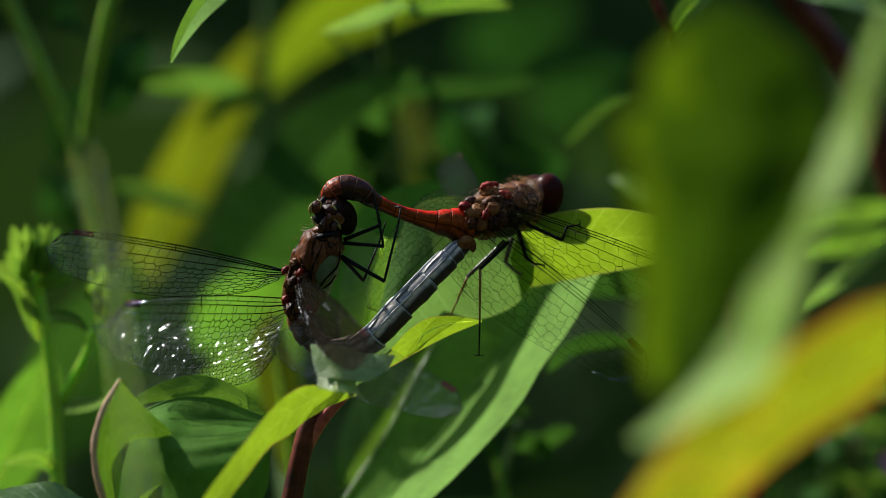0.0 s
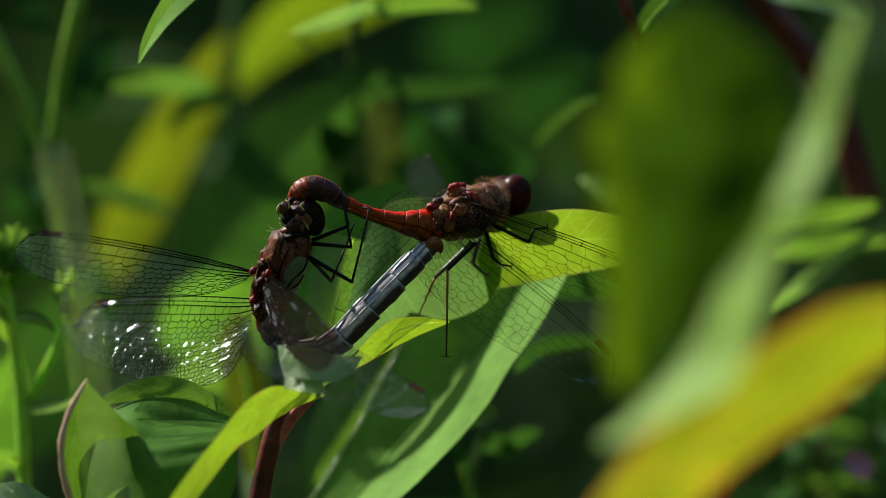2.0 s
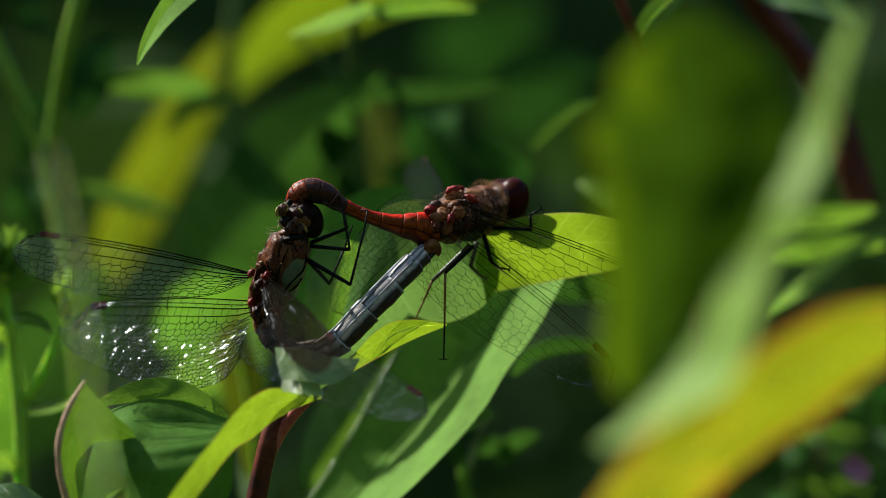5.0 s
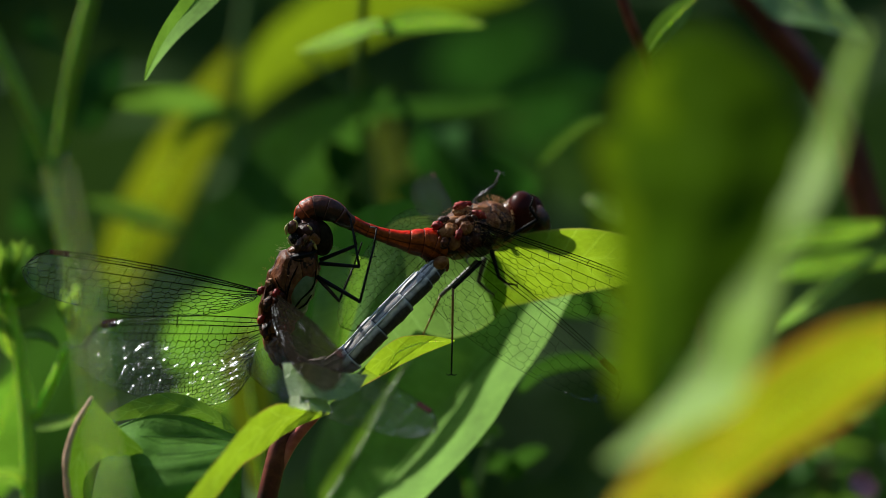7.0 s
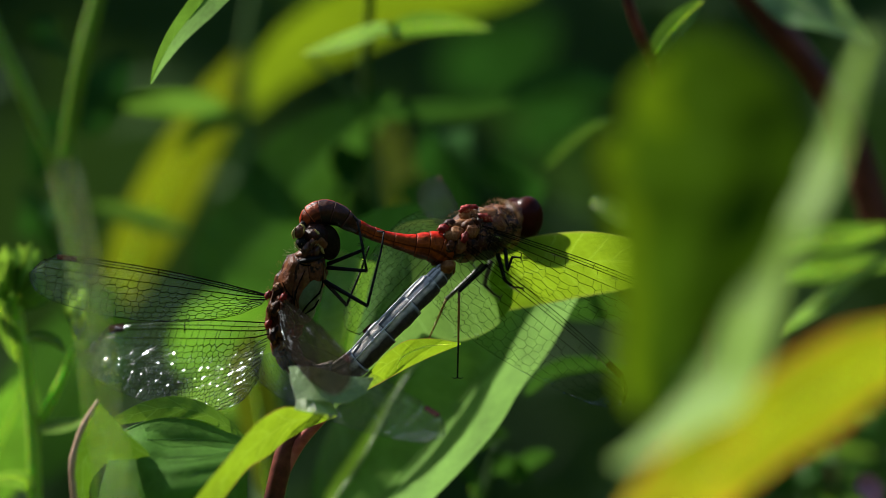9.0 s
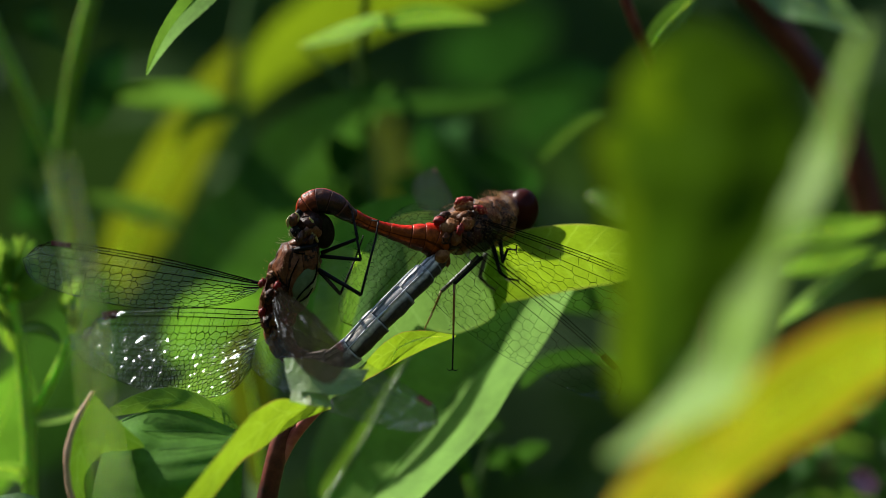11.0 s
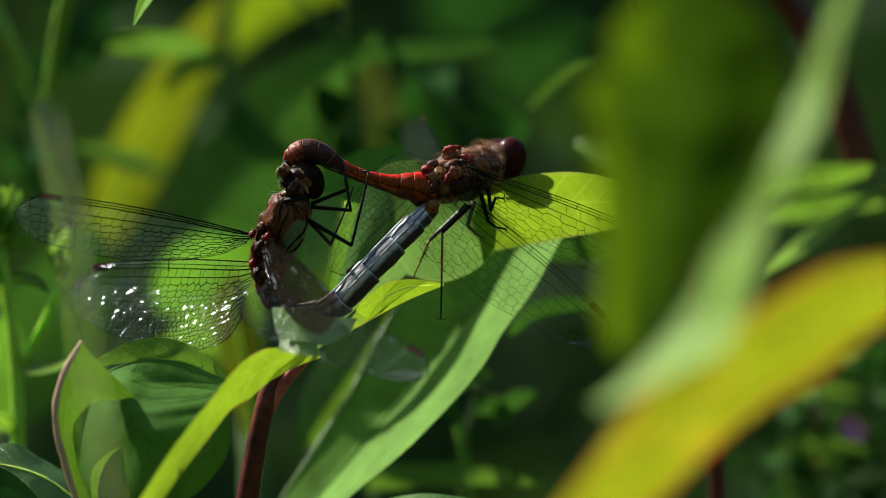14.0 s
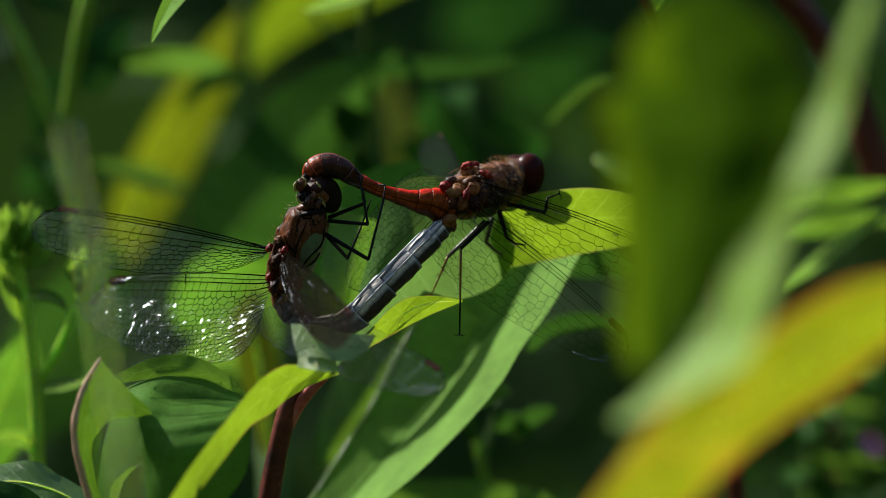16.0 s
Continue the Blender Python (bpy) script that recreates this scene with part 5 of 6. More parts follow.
    part("midrib", tube([(-16.3, 32.8, -42.2), (-7.7, 31.8, -32.1), (-1.9, 31.8, -25.4), (3.2, 31.3, -18.8), (7.6, 30.8, -13.4), (12.4, 30.8, -6.5)], [0.3, 0.28, 0.22, 0.16, 0.06], 24, 6), LEAF_STRAP, strap)
    part("leaf_margin", tube([(-19.7, 36.0, -41.6), (-13.6, 35.0, -32.2), (-9.8, 35.0, -26.3), (-6.2, 35.0, -19.3), (-2.3, 35.0, -13.0), (2.2, 34.0, -6.5)], [0.34, 0.36, 0.36, 0.3, 0.12], 24, 6, 0.6), LEAF_SILVER, strap, "pale rolled leaf margin")
    leaf(p, [(-16.7, 48.0, -34.1), (-10.0, 48.0, -23.7), (-3.3, 46.0, -13.2), (1.2, 44.0, -5.8)], 5.5, (-0.62, 0.16, 0.77), LEAF_FOLD, "green strap leaf in half shade", rib=0, rise=(15, 15), seed=11, tip=0.6)
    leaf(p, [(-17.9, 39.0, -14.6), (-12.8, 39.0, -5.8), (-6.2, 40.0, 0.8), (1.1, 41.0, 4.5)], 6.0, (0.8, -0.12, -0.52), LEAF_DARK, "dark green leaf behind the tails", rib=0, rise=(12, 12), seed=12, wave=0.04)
    return p


def bud_plant():
    b = thing("bud_plant", (-52.0, 34.0, -600.0), "green weed stalk topped with a leafy cluster of buds", "plant")
    stem(b, [(-52.0, 34.0, -600.0), (-51.0, 34.0, -200.0), (-52.7, 34, -32.0), (-53.0, 34, -23.3), (-53.9, 34, -14.5), (-54.9, 34, -8.7), (-55.2, 34, -6.1)], [1.4, 1.2, 0.95, 0.9, 0.85, 0.8, 0.75], STALK_GREEN)
    stem(b, [(-52.1, 34, -22.2), (-50.2, 33, -18.9), (-48.5, 32, -15.2), (-47.6, 32, -12.7)], [0.6, 0.6, 0.5, 0.4], STALK_GREEN, name="side_stalk", count=10)
    rng = random.Random(8)
    # a whorl of short pointed leaves, the outer ones spreading, the inner ones upright
    top = Vector((-55.6, 34, -4.3))
    for k in range(40):
        a, lift = k * 2.4, 0.15 + 0.85 * (k / 40) ** 0.8
        w = Vector((math.cos(a) * (1.15 - lift), math.sin(a) * (1.15 - lift), 0.25 + lift)).normalized()
        o = top + Vector((math.cos(a) * 0.5, math.sin(a) * 0.5, -3.2 + 4.2 * k / 40))
        size = rng.uniform(4.6, 6.4) * (1.0 if k < 30 else 0.75)
        q = o + w * size
        part("bud", blade([o, o.lerp(q, .5) + Vector((w.x, w.y, 0)) * 1.1, q], size * 0.21, w.cross(Vector((math.sin(a), -math.cos(a), .3))), n=8, m=2, rise=(24, 24), tip=0.7, base=0.45), LEAF_MID if rng.random() < .3 else LEAF_BUD, b)
    for k in range(9):
        a = k * 2.4
        o = Vector((-47.4, 32, -9.8)) + Vector((0, 0, -2.0 + 0.5 * k))
        w = Vector((math.cos(a) * 0.35, math.sin(a) * 0.35, 1)).normalized()
        part("bud", blade([o, o + w * 1.6 + Vector((w.x, w.y, 0)), o + w * 3.2], 0.8, w.cross(Vector((math.sin(a), -math.cos(a), .3))), n=7, m=2, rise=(30, 30)), LEAF_BUD, b)
    leaf(b, [(-54.9, 33, -14.5), (-55.7, 31, -10.8), (-57.3, 30, -7.2), (-60.1, 29, -5.4)], 1.4, (0.8, -0.4, 0.3), LEAF_FOLD, "narrow green leaf curving down", seed=2, rib=0.1)
    leaf(b, [(-53.9, 33, -11.6), (-51.5, 31, -11.4), (-49.7, 30, -12.0), (-48.4, 30, -13.4)], 0.9, (0.2, -0.4, 0.8), LEAF_MID, "narrow green leaf", seed=3, rib=0.1)
    leaf(b, [(-52.7, 34, -23.4), (-50.2, 33, -23.0), (-48.0, 32, -22.6), (-45.0, 31, -22.3)], 1.1, (0.0, -0.6, 0.8), LEAF_PALE, "narrow green leaf", seed=4, rib=0.1)
    leaf(b, [(-52.7, 34, -32.0), (-54.2, 33, -29.8), (-56.3, 32, -29.4), (-59.9, 31, -30.5)], 1.6, (0.0, -0.6, 0.8), LEAF_MID, "narrow green leaf", seed=5, rib=0.1)
    return b


def dry_grass():
    g = thing("dry_grass", (-38.0, -150.0, -600.0), "dry grey grass stalk close to the lens", "grass")
    stem(g, [(-38.0, -150.0, -600.0), (-34.0, -150.0, -200.0), (-32.2, -150.0, -26.0), (-34.1, -150.0, -15.8), (-35.3, -150.0, -5.6), (-36.5, -150.0, 1.2), (-37.8, -150.0, 7.4)], [0.6, 0.5, 0.16, 0.15, 0.15, 0.14, 0.1], STALK_DRY)
    return g


def near_shrub():
    s = thing("near_shrub", (75.0, -150.0, -600.0), "yellowing shrub shoot out of focus close to the lens", "shrub")
    stem(s, [(75.0, -150.0, -600.0), (80.0, -150.0, -250.0), (55.2, -150.0, -18.1), (53.0, -150.0, 2.3), (48.5, -150.0, 22.7), (43.9, -150.0, 36.3)], [3, 2.8, 2.2, 2.0, 1.6, 0.8], STALK_RED, "reddish stalk")
    near = part("leaf", loft([[(23.0, -150, 21.5), (18.9, -152, 16.4), (18.1, -153, 10.2), (18.9, -153, 3.4), (19.2, -153, -3.3), (18.9, -152, -10.1), (19.8, -151, -16.3)],
                             [(25.2, -150, 21.8), (26.4, -150, 16.5), (26.1, -150, 10.2), (25.5, -150, 3.4), (24.1, -151, -3.3), (22.4, -151, -10.1), (20.1, -151, -16.6)],
                             [(28.0, -151, 21.5), (34.8, -151, 15.9), (36.4, -152, 10.2), (34.7, -152, 3.4), (30.8, -152, -3.3), (25.2, -151, -10.1), (20.4, -151, -16.8)]], 30, 6, 0.06, 1), LEAF_NEAR, s, "broad dark green leaf with painted sunlit edge")
    part("leaf_margin", loft([[(16.5, -158, 11.5), (15.5, -159, 8.4), (16.4, -159, 4.5), (17.1, -159, -0.5), (17.4, -158, -5.5), (17.3, -156, -11.1), (18.9, -152, -16.6)],
                              [(18.3, -154, 11.6), (18.4, -154, 8.5), (19.3, -154, 4.6), (19.9, -154, -0.5), (20.3, -154, -5.6), (19.8, -153, -11.2), (19.8, -151, -16.6)]], 30, 4, 0.16, 4), LEAF_EDGE_SUN, near, "upturned leaf margin, painted yellow-green as sunlit")
    part("leaf_lobe", loft([[(21.9, -157, 18.8), (19.2, -158, 16.8), (18.2, -158, 14.6), (19.9, -156, 12.1)],
                            [(22.3, -156, 18.7), (20.7, -157, 16.6), (20.5, -157, 14.3), (21.6, -156, 11.9)],
                            [(22.8, -154, 18.5), (22.3, -155, 16.3), (22.8, -155, 13.8), (23.7, -154, 11.7)]], 16, 4, 0.06, 9), LEAF_EDGE_SUN, near, "leaf lobe painted yellow-green as lit through")
    part("leaf", loft([[(43.3, -134, 22.1), (40.4, -134, 16.0), (37.9, -134, 9.3), (30.3, -134, 3.5), (29.9, -134, -2.3), (28.5, -134, -8.1), (25.5, -134, -13.8), (21.2, -134, -18.5), (17.1, -134, -22.0)],
                      [(43.6, -136, 22.0), (41.5, -136, 15.8), (39.6, -137, 8.7), (35.4, -139, 2.9), (33.3, -138, -2.8), (31.4, -139, -8.6), (29.1, -140, -14.3), (23.4, -138, -18.7), (17.7, -136, -22.2)],
                      [(43.9, -138, 21.9), (42.2, -138, 15.5), (40.5, -139, 8.1), (37.5, -143, 2.5), (34.6, -142, -3.4), (33.0, -144, -9.0), (31.4, -146, -14.9), (25.2, -142, -18.8), (18.2, -138, -22.4)]], 34, 5, 0.05, 2), LEAF_GLOSS, s, "pale green glossy leaf")
    leaf(s, [(55.3, -122, -8.5), (46.4, -122, -11.3), (37.0, -122, -16.6), (29.0, -122, -22.7), (19.2, -122, -32.1), (8.0, -122, -44.2)], 6.3, (0.46, 0.6, -0.6), LEAF_AUTUMN, "yellow autumn leaf with reddish edge", rise=(5, 5), wave=0.09, seed=3, tip=0.5, base=0.5, n=32)
    return s


def back_broadleaf():
    b = thing("broadleaf_plant", (-30.0, 75.0, -600.0), "tall plant with large dark and yellow leaves", "plant")
    stem(b, [(-30.0, 75.0, -600.0), (-28.0, 78.0, -200.0), (-25.1, 110.0, -20.7), (-28.2, 135.0, 1.7), (-29.2, 140.0, 24.0), (-25.1, 140.0, 48.8)], [2.6, 2.4, 1.8, 1.4, 1.2, 0.8], STALK_DARK)
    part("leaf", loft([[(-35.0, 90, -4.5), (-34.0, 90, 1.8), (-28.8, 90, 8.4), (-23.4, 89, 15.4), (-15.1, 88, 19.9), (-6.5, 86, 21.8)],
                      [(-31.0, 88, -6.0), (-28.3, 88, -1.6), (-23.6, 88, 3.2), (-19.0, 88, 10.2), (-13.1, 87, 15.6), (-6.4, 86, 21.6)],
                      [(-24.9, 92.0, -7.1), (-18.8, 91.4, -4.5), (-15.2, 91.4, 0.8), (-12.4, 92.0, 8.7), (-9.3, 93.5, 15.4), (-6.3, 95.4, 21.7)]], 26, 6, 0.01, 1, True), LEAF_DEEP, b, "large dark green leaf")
    leaf(b, [(-49.5, 150.0, -9.9), (-42.7, 146.0, 5.1), (-36.3, 142.0, 16.6), (-28.4, 140.0, 29.8)], 5.2, (0.8, 0.1, 0.4), LEAF_OLD, "dull yellow leaf lit through", rise=(10, 10), wave=0.04, seed=2)
    leaf(b, [(-32.9, 170.0, 17.5), (-24.1, 168.0, 28.1), (-10.5, 166.0, 36.1), (16.6, 165.0, 41.6)], 5.4, (0.5, 0.4, -0.8), LEAF_YELLOW, "large yellow-green leaf", rise=(5, 5), wave=0.04, seed=3, tip=0.5, base=0.95, rib=0)
    leaf(b, [(-30.2, 98.0, 19.4), (-35.6, 94.0, 19.8), (-41.0, 92.0, 20.0), (-47.5, 90.0, 20.1)], 2.5, (0.0, 0.75, -0.66), LEAF_SOFT, "green leaf", seed=4, rib=0)
    leaf(b, [(-9.4, 180, 20.7), (-7.6, 178, 14.7), (-5.9, 176, 8.6), (-4.2, 176, 1.8)], 2.6, (0.8, 0.3, 0.2), LEAF_OLD, "olive leaf far behind", seed=51, rib=0)
    for q, w in (([(1.6, 330, 26.9), (6.5, 328, 31.8), (12.5, 326, 35.7), (19.4, 326, 38.7)], 9.0), ([(14.6, 340, 15.1), (17.6, 338, 20.1), (21.6, 336, 24.1), (26.6, 336, 29.1)], 7.0)):
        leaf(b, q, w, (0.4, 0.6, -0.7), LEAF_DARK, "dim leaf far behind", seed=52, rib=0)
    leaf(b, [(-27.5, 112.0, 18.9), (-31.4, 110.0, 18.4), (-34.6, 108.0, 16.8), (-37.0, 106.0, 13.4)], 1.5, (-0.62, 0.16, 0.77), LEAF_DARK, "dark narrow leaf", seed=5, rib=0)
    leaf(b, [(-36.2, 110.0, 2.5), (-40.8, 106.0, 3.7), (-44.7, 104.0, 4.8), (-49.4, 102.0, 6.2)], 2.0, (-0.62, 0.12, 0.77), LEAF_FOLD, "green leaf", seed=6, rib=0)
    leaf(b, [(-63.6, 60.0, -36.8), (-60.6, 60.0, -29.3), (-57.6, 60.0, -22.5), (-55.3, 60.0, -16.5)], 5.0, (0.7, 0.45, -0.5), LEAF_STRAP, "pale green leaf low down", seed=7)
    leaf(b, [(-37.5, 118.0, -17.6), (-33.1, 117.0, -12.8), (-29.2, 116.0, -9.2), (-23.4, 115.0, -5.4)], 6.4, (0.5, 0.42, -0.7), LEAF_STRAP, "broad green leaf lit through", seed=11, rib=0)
    leaf(b, [(-62.3, 130.0, -34.2), (-56.6, 130.0, -22.8), (-51.6, 128.0, -13.8), (-47.5, 126.0, -4.8)], 8.0, (0.8, 0.05, 0.1), LEAF_DEEP, "broad green leaf, half shade put into its colour", seed=31, rib=0)
    leaf(b, [(-68.2, 100.0, 38.0), (-60.2, 98.0, 38.8), (-53.0, 96.0, 39.2), (-43.5, 95.0, 39.3)], 3.0, (0.2, 0.6, -0.7), LEAF_YELLOW, "yellow-green leaf overhead", seed=33, rib=0)
    leaf(b, [(-43.2, 90.0, -43.6), (-35.4, 90.0, -28.0), (-28.4, 90.0, -19.4), (-24.5, 90.0, -9.3)], 7.0, (0.7, 0.4, -0.5), LEAF_MID, "broad green leaf", seed=8)
    leaf(b, [(-23.2, 70.0, -35.0), (-25.3, 70.0, -19.7), (-26.3, 70.0, -15.2), (-25.5, 70.0, -11.1)], 3.0, (1, -0.3, 0), LEAF_OLD, "yellow leaf", seed=9)
    return b


def back_stalks():
    b = thing("upright_weed", (-9.0, 45.0, -600.0), "slender upright weed with narrow paired leaves", "plant")
    stem(b, [(-9.0, 45.0, -600.0), (-8.0, 45.0, -200.0), (-7.3, 90.0, -20.2), (-8.5, 90.0, 3.2), (-10.5, 90.0, 18.8), (-9.7, 60.0, 33.2), (-9.8, 36.0, 43.3), (-10.4, 22.0, 73.5)], [1.6, 1.5, 1.0, 0.75, 0.7, 0.6, 0.55, 0.5], STALK_DARK)
    stem(b, [(-10.6, 90.0, 18.8), (-14.3, 88.0, 22.7), (-18.6, 86.0, 26.9)], [0.45, 0.4, 0.3], STALK_DARK, name="side_stalk", count=8)
    stem(b, [(8.0, 62.0, -600.0), (8.0, 60.0, -200.0), (6.3, 60.0, -45.8), (5.2, 60.0, -36.8), (3.9, 60.0, -29.9)], [1.2, 1.2, 0.9, 0.8, 0.4], STALK_MID, "yellowish side stalk", "side_stalk")
    leaf(b, [(-7.1, 58.0, 29.8), (-10.8, 55.0, 28.5), (-14.5, 53.0, 27.1), (-18.6, 52.0, 25.7)], 1.35, (0.1, -0.5, 0.9), LEAF_PALE, "pale green lit leaf", seed=1)
    leaf(b, [(-7.8, 58.0, 28.6), (-4.1, 58.0, 29.6), (0.4, 58.0, 29.9), (6.5, 58.0, 29.3)], 1.7, (0.1, -0.5, 0.9), LEAF_MID, "green leaf", seed=2)
    leaf(b, [(-9.9, 75.0, 18.1), (-3.4, 77.0, 18.9), (3.5, 79.0, 19.0), (10.5, 81.0, 20.2)], 1.5, (-0.3, -0.1, 0.9), LEAF_DEEP, "green leaf", seed=3, rib=0)
    lance = part("leaf", loft([[(-35.9, -8, 20.3), (-35.4, -8, 22.9), (-34.0, -8, 26.2), (-31.4, -9, 30.1), (-26.9, -9, 36.0), (-19.9, 0, 46.9), (-10.3, 20, 73.6)],
                               [(-35.8, -8, 20.3), (-34.9, -7, 22.5), (-32.8, -7, 25.7), (-29.2, -8, 29.8), (-24.5, -8, 35.7), (-18.5, 0, 46.9), (-10.3, 20, 73.6)],
                               [(-35.7, -8, 20.3), (-34.4, -8.5, 22.2), (-32.0, -8.5, 25.3), (-27.6, -9, 29.4), (-22.4, -9, 35.3), (-17.1, 0, 46.9), (-10.2, 20, 73.6)]], 30, 5, 0.006, 4, True), LEAF_SOFT, b, "green lance-shaped leaf")
    # Overlaid in a paler leaf colour to paint the sheen of this half
    part("leaf_half", loft([[(-35.8, -8.6, 20.2), (-34.8, -8.8, 22.4), (-33.0, -9, 25.6), (-29.8, -9.6, 29.7), (-25.3, -9.6, 35.6), (-18.8, -1, 46.9), (-10.2, 19, 73.6)],
                            [(-35.6, -9, 20.2), (-34.2, -10.6, 22.1), (-31.7, -11, 25.1), (-27.3, -12, 29.1), (-22.0, -12, 35.0), (-16.7, -2, 46.8), (-10.1, 18, 73.5)]], 30, 5, 0.006, 14), LEAF_STRAP, lance, "paler half, sheen put into its colour")
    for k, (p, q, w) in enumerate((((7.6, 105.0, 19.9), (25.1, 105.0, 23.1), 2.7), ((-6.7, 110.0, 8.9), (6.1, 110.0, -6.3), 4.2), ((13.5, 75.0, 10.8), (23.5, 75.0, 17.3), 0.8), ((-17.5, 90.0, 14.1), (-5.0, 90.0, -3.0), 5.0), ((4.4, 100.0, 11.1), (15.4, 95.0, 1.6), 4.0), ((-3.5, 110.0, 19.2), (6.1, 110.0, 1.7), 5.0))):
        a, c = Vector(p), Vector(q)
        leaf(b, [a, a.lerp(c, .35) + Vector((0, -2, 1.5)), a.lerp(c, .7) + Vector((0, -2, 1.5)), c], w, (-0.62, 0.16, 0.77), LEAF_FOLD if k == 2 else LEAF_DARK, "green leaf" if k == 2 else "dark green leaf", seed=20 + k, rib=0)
    return b


def back_red_shoot():
    b = thing("red_shoot", (40.0, 40.0, -600.0), "dark red shoot with green leaves behind", "plant")
    stem(b, [(40.0, 40.0, -600.0), (38.0, 40.0, -150.0), (32.8, 40.0, 3.0), (27.8, 34.0, 22.7), (24.8, 32.0, 29.2), (22.7, 32.0, 36.5), (21.6, 32.0, 43.8)], [1.6, 1.4, 1.0, 0.75, 0.7, 0.6, 0.5], STALK_RED)
    stem(b, [(59.2, 70.0, 1.6), (53.1, 70.0, 19.1), (46.2, 70.0, 28.3), (39.3, 70.0, 36.7), (35.5, 70.0, 42.8)], [2.2, 2.2, 2.0, 1.8, 1.5], STALK_RED, name="side_stalk")
    leaf(b, [(26.7, 34.0, 23.4), (28.9, 33.0, 27.1), (31.4, 32.0, 29.9), (33.5, 31.0, 32.1)], 1.8, (0.7, -0.4, -0.6), LEAF_MID, "small green leaf", seed=1)
    leaf(b, [(39.7, 62.0, 37.8), (45.7, 60.0, 34.0), (50.8, 58.0, 30.9), (57.2, 58.0, 27.1)], 5.0, (0.4, -0.5, -0.7), LEAF_PALE, "pale green lit leaf", seed=2)
    leaf(b, [(20.4, 70.0, 6.2), (23.0, 68.0, 5.2), (26.0, 66.0, 4.3), (29.1, 66.0, 3.5)], 2.0, (0.1, -0.6, 0.8), LEAF_PALE, "pale lit leaf", seed=3)
    leaf(b, [(10.8, 45.0, -19.2), (13.8, 44.0, -16.2), (18.9, 44.0, -15.1), (25.6, 44.0, -15.8)], 1.4, (0.2, -0.5, 0.8), LEAF_DEEP, "curved pale green leaf", seed=4, rib=0)
    leaf(b, [(42.4, 70.0, 0.1), (48.4, 68.0, 1.3), (54.4, 66.0, 1.6), (61.9, 66.0, 3.1)], 2.4, (0.1, -0.6, 0.8), LEAF_MID, "green leaf", seed=5)
    leaf(b, [(45.2, 66.0, -11.3), (50.5, 65.0, -7.6), (55.7, 64.0, -3.7), (63.3, 64.0, 0.8)], 1.6, (0.4, -0.5, 0.7), LEAF_PALE, "pale green narrow leaf", seed=6)
    leaf(b, [(45.9, 80.0, -3.8), (51.4, 80.0, -3.0), (56.6, 78.0, -2.2), (62.8, 78.0, -2.2)], 2.0, (0.1, -0.6, 0.8), LEAF_MID, "green leaf", seed=7)
    leaf(b, [(25.8, 50.0, -8.9), (22.0, 50.0, -7.4), (19.1, 50.0, -7.7), (15.3, 50.0, -8.9)], 2.6, (0.1, -0.6, 0.8), LEAF_DEEP, "green leaf", seed=8, rib=0)
    return b


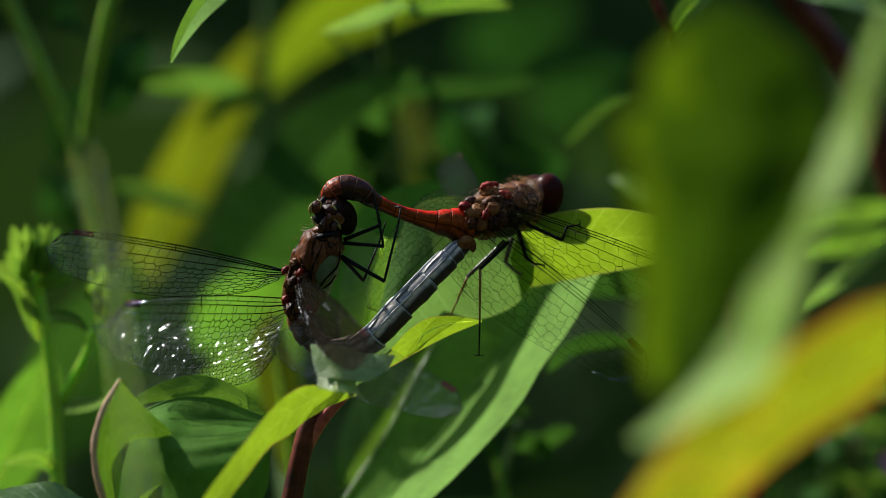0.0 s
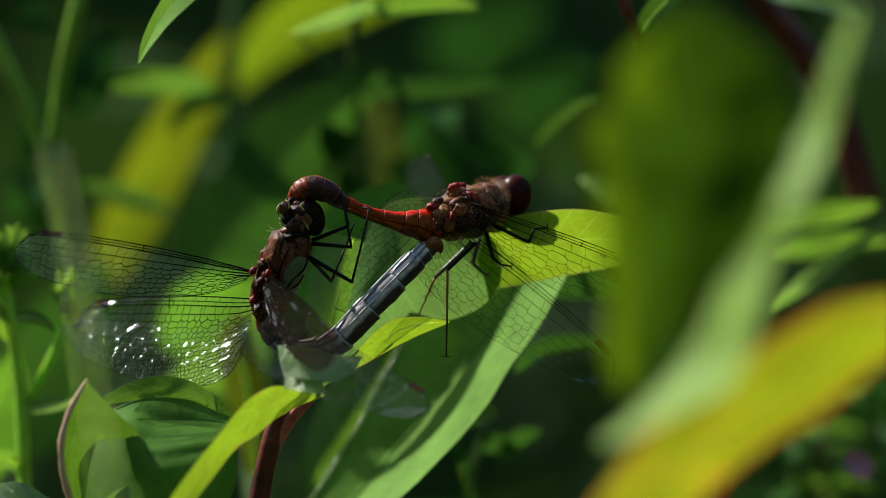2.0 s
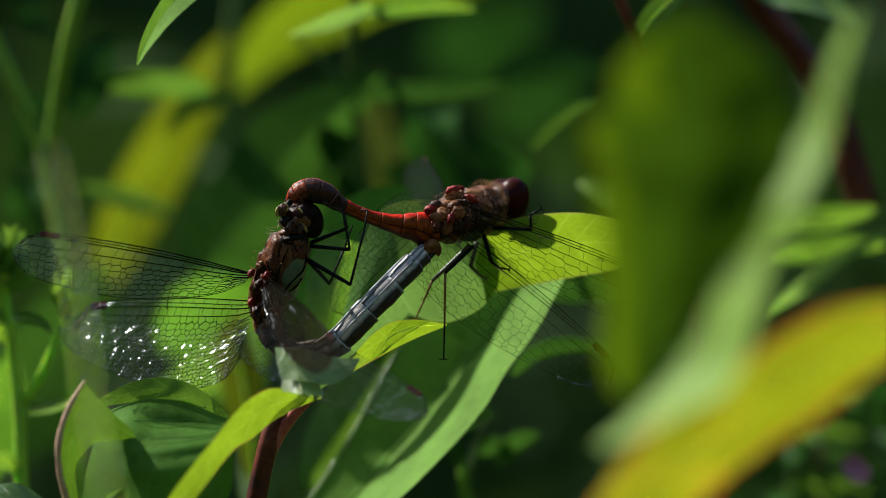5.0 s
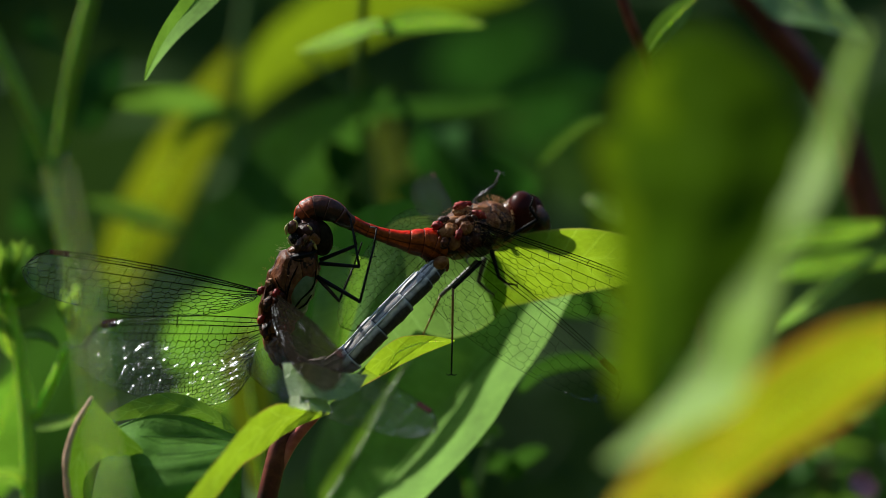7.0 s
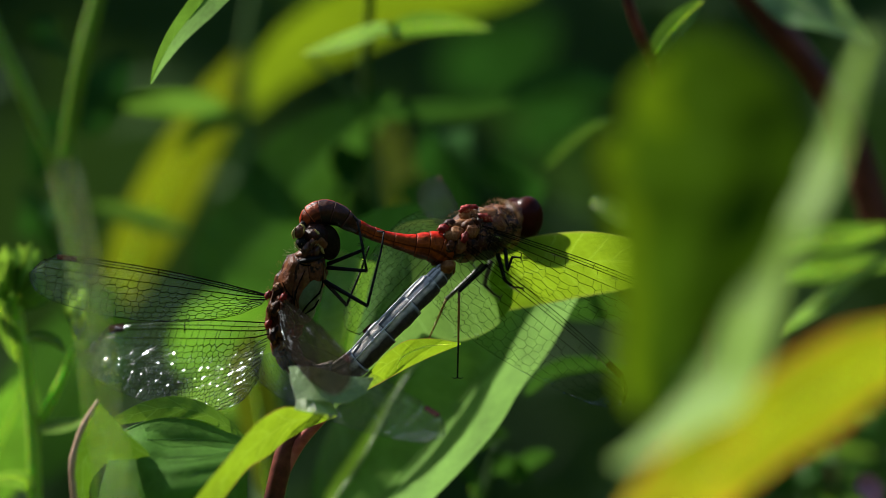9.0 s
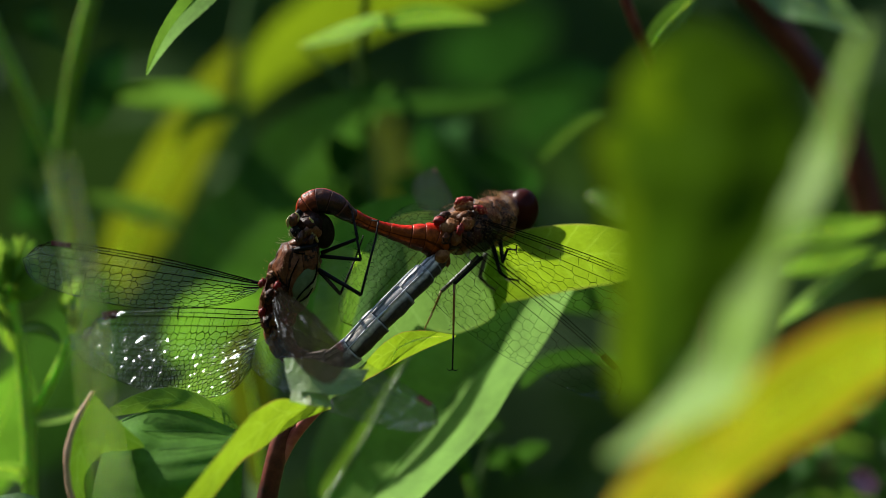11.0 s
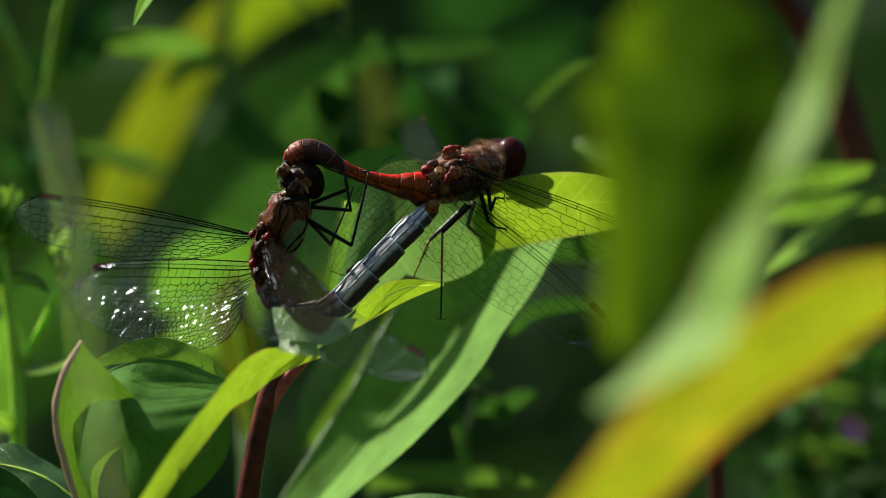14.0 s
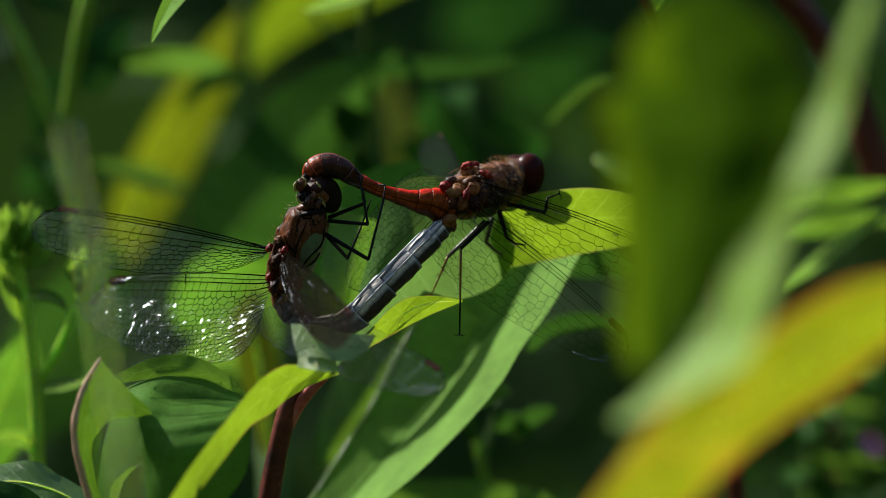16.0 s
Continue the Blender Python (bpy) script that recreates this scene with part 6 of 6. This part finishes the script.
def low_weed():
    b = thing("low_weed", (62.0, 95.0, -600.0), "bushy weed with small leaves and pink flowers", "plant")
    rng = random.Random(17)
    for k in range(5):
        top = Vector((54.6, 95, -21.9)) + Vector(((k - 2) * 4.2, rng.uniform(-6, 10), rng.uniform(-8, 3)))
        foot = Vector((60.0 + k, 95.0, -600.0))
        stem(b, [foot, foot.lerp(top, .5), foot.lerp(top, .85), top], [1.0, 0.8, 0.6, 0.3], STALK_DARK if k != 2 else STALK_RED, count=14)
        for j in range(12):
            o = foot.lerp(top, 0.95 + 0.05 * j / 12)
            a = rng.uniform(0, 2 * math.pi)
            w = Vector((math.cos(a), math.sin(a), rng.uniform(-0.2, 0.6))).normalized() * rng.uniform(6.0, 11.0)
            leaf(b, [o, o + w * .5 + Vector((0, 0, .8)), o + w], rng.uniform(1.4, 2.4), w.cross(Vector((0, 0, 1))), rng.choice((LEAF_MID, LEAF_DEEP, LEAF_DARK, LEAF_DARK, LEAF_FOLD)), rib=0, n=8, m=2, rise=(15, 15))
    for k in range(22):
        o = Vector((53.3, 100, -27.5)) + Vector((rng.uniform(-14, 13), rng.uniform(-10, 30), rng.uniform(-16, 14)))
        a = rng.uniform(0, 2 * math.pi)
        w = Vector((math.cos(a), math.sin(a) * 0.6, rng.uniform(-0.5, 0.6))).normalized() * rng.uniform(9, 15)
        leaf(b, [o, o + w * .5 + Vector((0, 0, 1)), o + w], rng.uniform(2.0, 3.4), w.cross(Vector((rng.uniform(-.4, .4), 0.3, 1))), rng.choice((LEAF_DEEP, LEAF_FOLD, LEAF_DARK, LEAF_DARK)), rib=0, n=10, m=3, rise=(15, 15), seed=k, wave=0.05)
    for p in ((56.5, 60, -31.4), (57.4, 62, -32.4)):
        for k in range(6):
            a = k * 1.047
            w = Vector((math.cos(a), -0.5, math.sin(a))) * 1.7
            part("petal", blade([p, Vector(p) + w * .5, Vector(p) + w], 0.8, w.cross(Vector((0, 1, 0))), n=6, m=2), PINK, b, "small pink petal")
    for k, (p, q) in enumerate((((2.7, 60.0, -27.1), (8.7, 58.0, -24.7)), ((5.7, 60.0, -29.3), (11.8, 60.0, -30.8)), ((4.2, 55.0, -31.4), (1.2, 55.0, -25.4)), ((8.7, 60.0, -31.6), (14.8, 60.0, -27.1)))):
        a, c = Vector(p), Vector(q)
        leaf(b, [a, a.lerp(c, .5) + Vector((0, 0, 1)), c], 1.7, (0.2, -0.5, 0.8), LEAF_DEEP, rib=0, n=10, m=2, rise=(15, 15))
    stem(b, [(30.0, 60.0, -600.0), (5.7, 60.0, -64.7), (5.7, 60.0, -31.6), (7.2, 60.0, -25.5)], [1, 0.8, 0.5, 0.3], STALK_DARK, count=14)
    return b


def left_stalks():
    b = thing("leaning_weed", (-66.0, 70.0, -600.0), "leaning green stalks out of focus behind", "plant")
    stem(b, [(-66.0, 70.0, -600.0), (-60.0, 70.0, -200.0), (-49.1, 70.0, -4.5), (-52.5, 70.0, 11.5), (-56.7, 70.0, 21.4), (-62.1, 70.0, 33.6), (-64.4, 70.0, 42.8)], [0.8, 0.8, 0.55, 0.9, 1.0, 1.0, 0.9], STALK_MID)
    stem(b, [(-51.5, 72.0, 8.5), (-50.2, 70.0, 16.9), (-48.1, 66.0, 26.6), (-45.0, 64.0, 37.9)], [1.0, 1.0, 1.1, 0.9], STALK_MID, name="side_stalk", count=12)
    for k, (p, q, w) in enumerate((((-52.4, 100.0, 19.0), (-57.1, 100.0, 8.8), 3.0), ((-49.5, 90.0, 15.7), (-43.5, 95.0, 26.8), 3.5), ((-57.1, 100.0, 31.7), (-50.3, 105.0, 24.7), 3.0), ((-59.4, 110.0, 8.9), (-53.0, 110.0, -3.1), 4.0))):
        a, c = Vector(p), Vector(q)
        leaf(b, [a, a.lerp(c, .5) + Vector((0, -2, 1)), c], w, (-0.62, 0.16, 0.77), LEAF_DARK, "dark green leaf", seed=k, rib=0)
    return b


ground()
hedge()
MALE, MALE_HEAD, MALE_TAIL, MALE_FORE, MALE_FORE_FAR = male()
FEMALE = female()
perch()
bud_plant()
dry_grass()
near_shrub()
back_broadleaf()
back_stalks()
back_red_shoot()
low_weed()
left_stalks()


def motions():
    """The female sways on the male's tail; the male turns his head and wipes it with a foreleg."""
    # seconds, sway sideways, sway upwards
    sway = [(0, -.49, .35), (0.5, -.49, .28), (1, -.49, .28), (1.5, -.49, .28), (2, -.42, .35), (2.5, -.42, .21), (3, -.35, .28), (3.2, -.35, .28),
            (5.3, -.35, .35), (5.5, -.35, .35), (6, -.14, .07), (6.5, -.14, .14), (7, -.14, .14), (7.5, 0, -.07), (8, -.21, .28), (8.5, -.14, .21),
            (9, 0, 0), (9.2, -.21, .42), (11.3, -.07, .42), (11.5, 0, .42), (12, .14, .21), (12.5, 0, .35), (13, .14, .07), (13.5, -.07, .42),
            (14, .14, .21), (14.5, .14, .07), (15, .07, .35), (15.5, .14, .21), (16, 0, .56)]
    home, tail = FEMALE.location.copy(), MALE_TAIL.location.copy()
    walk(FEMALE, [(t, pose(home.x + x * MM, home.y, home.z + z * MM, 0, z * 0.9, 0)) for t, x, z in sway])
    walk(MALE_TAIL, [(t, pose(*tail, 0, z * 3.4, 0)) for t, x, z in sway])
    turn = [(0, 0, 0, 0), (3.2, 0, 0, 0), (5.3, 0, 0, 0), (6.5, 0, 0, 0), (6.7, 4, 6, -42), (7.0, 0, -8, -52), (7.2, 0, 0, -6), (7.5, 0, 0, 0), (9.2, 0, 0, 0), (11.3, 0, 0, 0), (13.1, 0, 0, 0), (13.3, -4, 4, 6), (13.5, 0, 0, 0), (16, 0, 0, 0)]
    h = MALE_HEAD.location.copy()
    walk(MALE_HEAD, [(t, pose(*h, a, b, c)) for t, a, b, c in turn])
    # seconds, dip, swing away
    near = [(0, 0, 0), (2, 2, 0), (3.2, 2, 0), (5.3, -24, 0), (5.6, -24, 5), (6, 10, -50), (6.5, 10, -50), (6.6, -35, 25), (6.7, -82, 0), (7, -62, 30), (7.2, -5, 30), (7.5, 10, -50),
            (9.2, 10, -50), (11.3, 10, -50), (13.1, 10, -50), (13.2, -35, 25), (13.3, -85, 0), (13.4, -35, 25), (13.5, 10, -50), (14.5, 10, -50), (14.8, -8, 10), (15, -10, 0), (16, -12, 0)]
    p = MALE_FORE.location.copy()
    walk(MALE_FORE, [(t, pose(*p, 0, a, b)) for t, a, b in near])
    far = [(0, 112), (3.2, 112), (5.3, 112), (6.6, 112), (6.8, 55), (6.9, 0), (7.05, 0), (7.15, 55), (7.3, 112), (7.7, 112), (7.85, 50), (7.95, 0), (8.1, 0), (8.2, 55), (8.35, 112), (9.2, 112),
           (11.3, 112), (13.0, 112), (13.15, 60), (13.25, 12), (13.35, 12), (13.45, 60), (13.6, 112), (16, 112)]
    q = MALE_FORE_FAR.location.copy()
    walk(MALE_FORE_FAR, [(t, pose(*q, 0, a, 0)) for t, a in far])


motions()
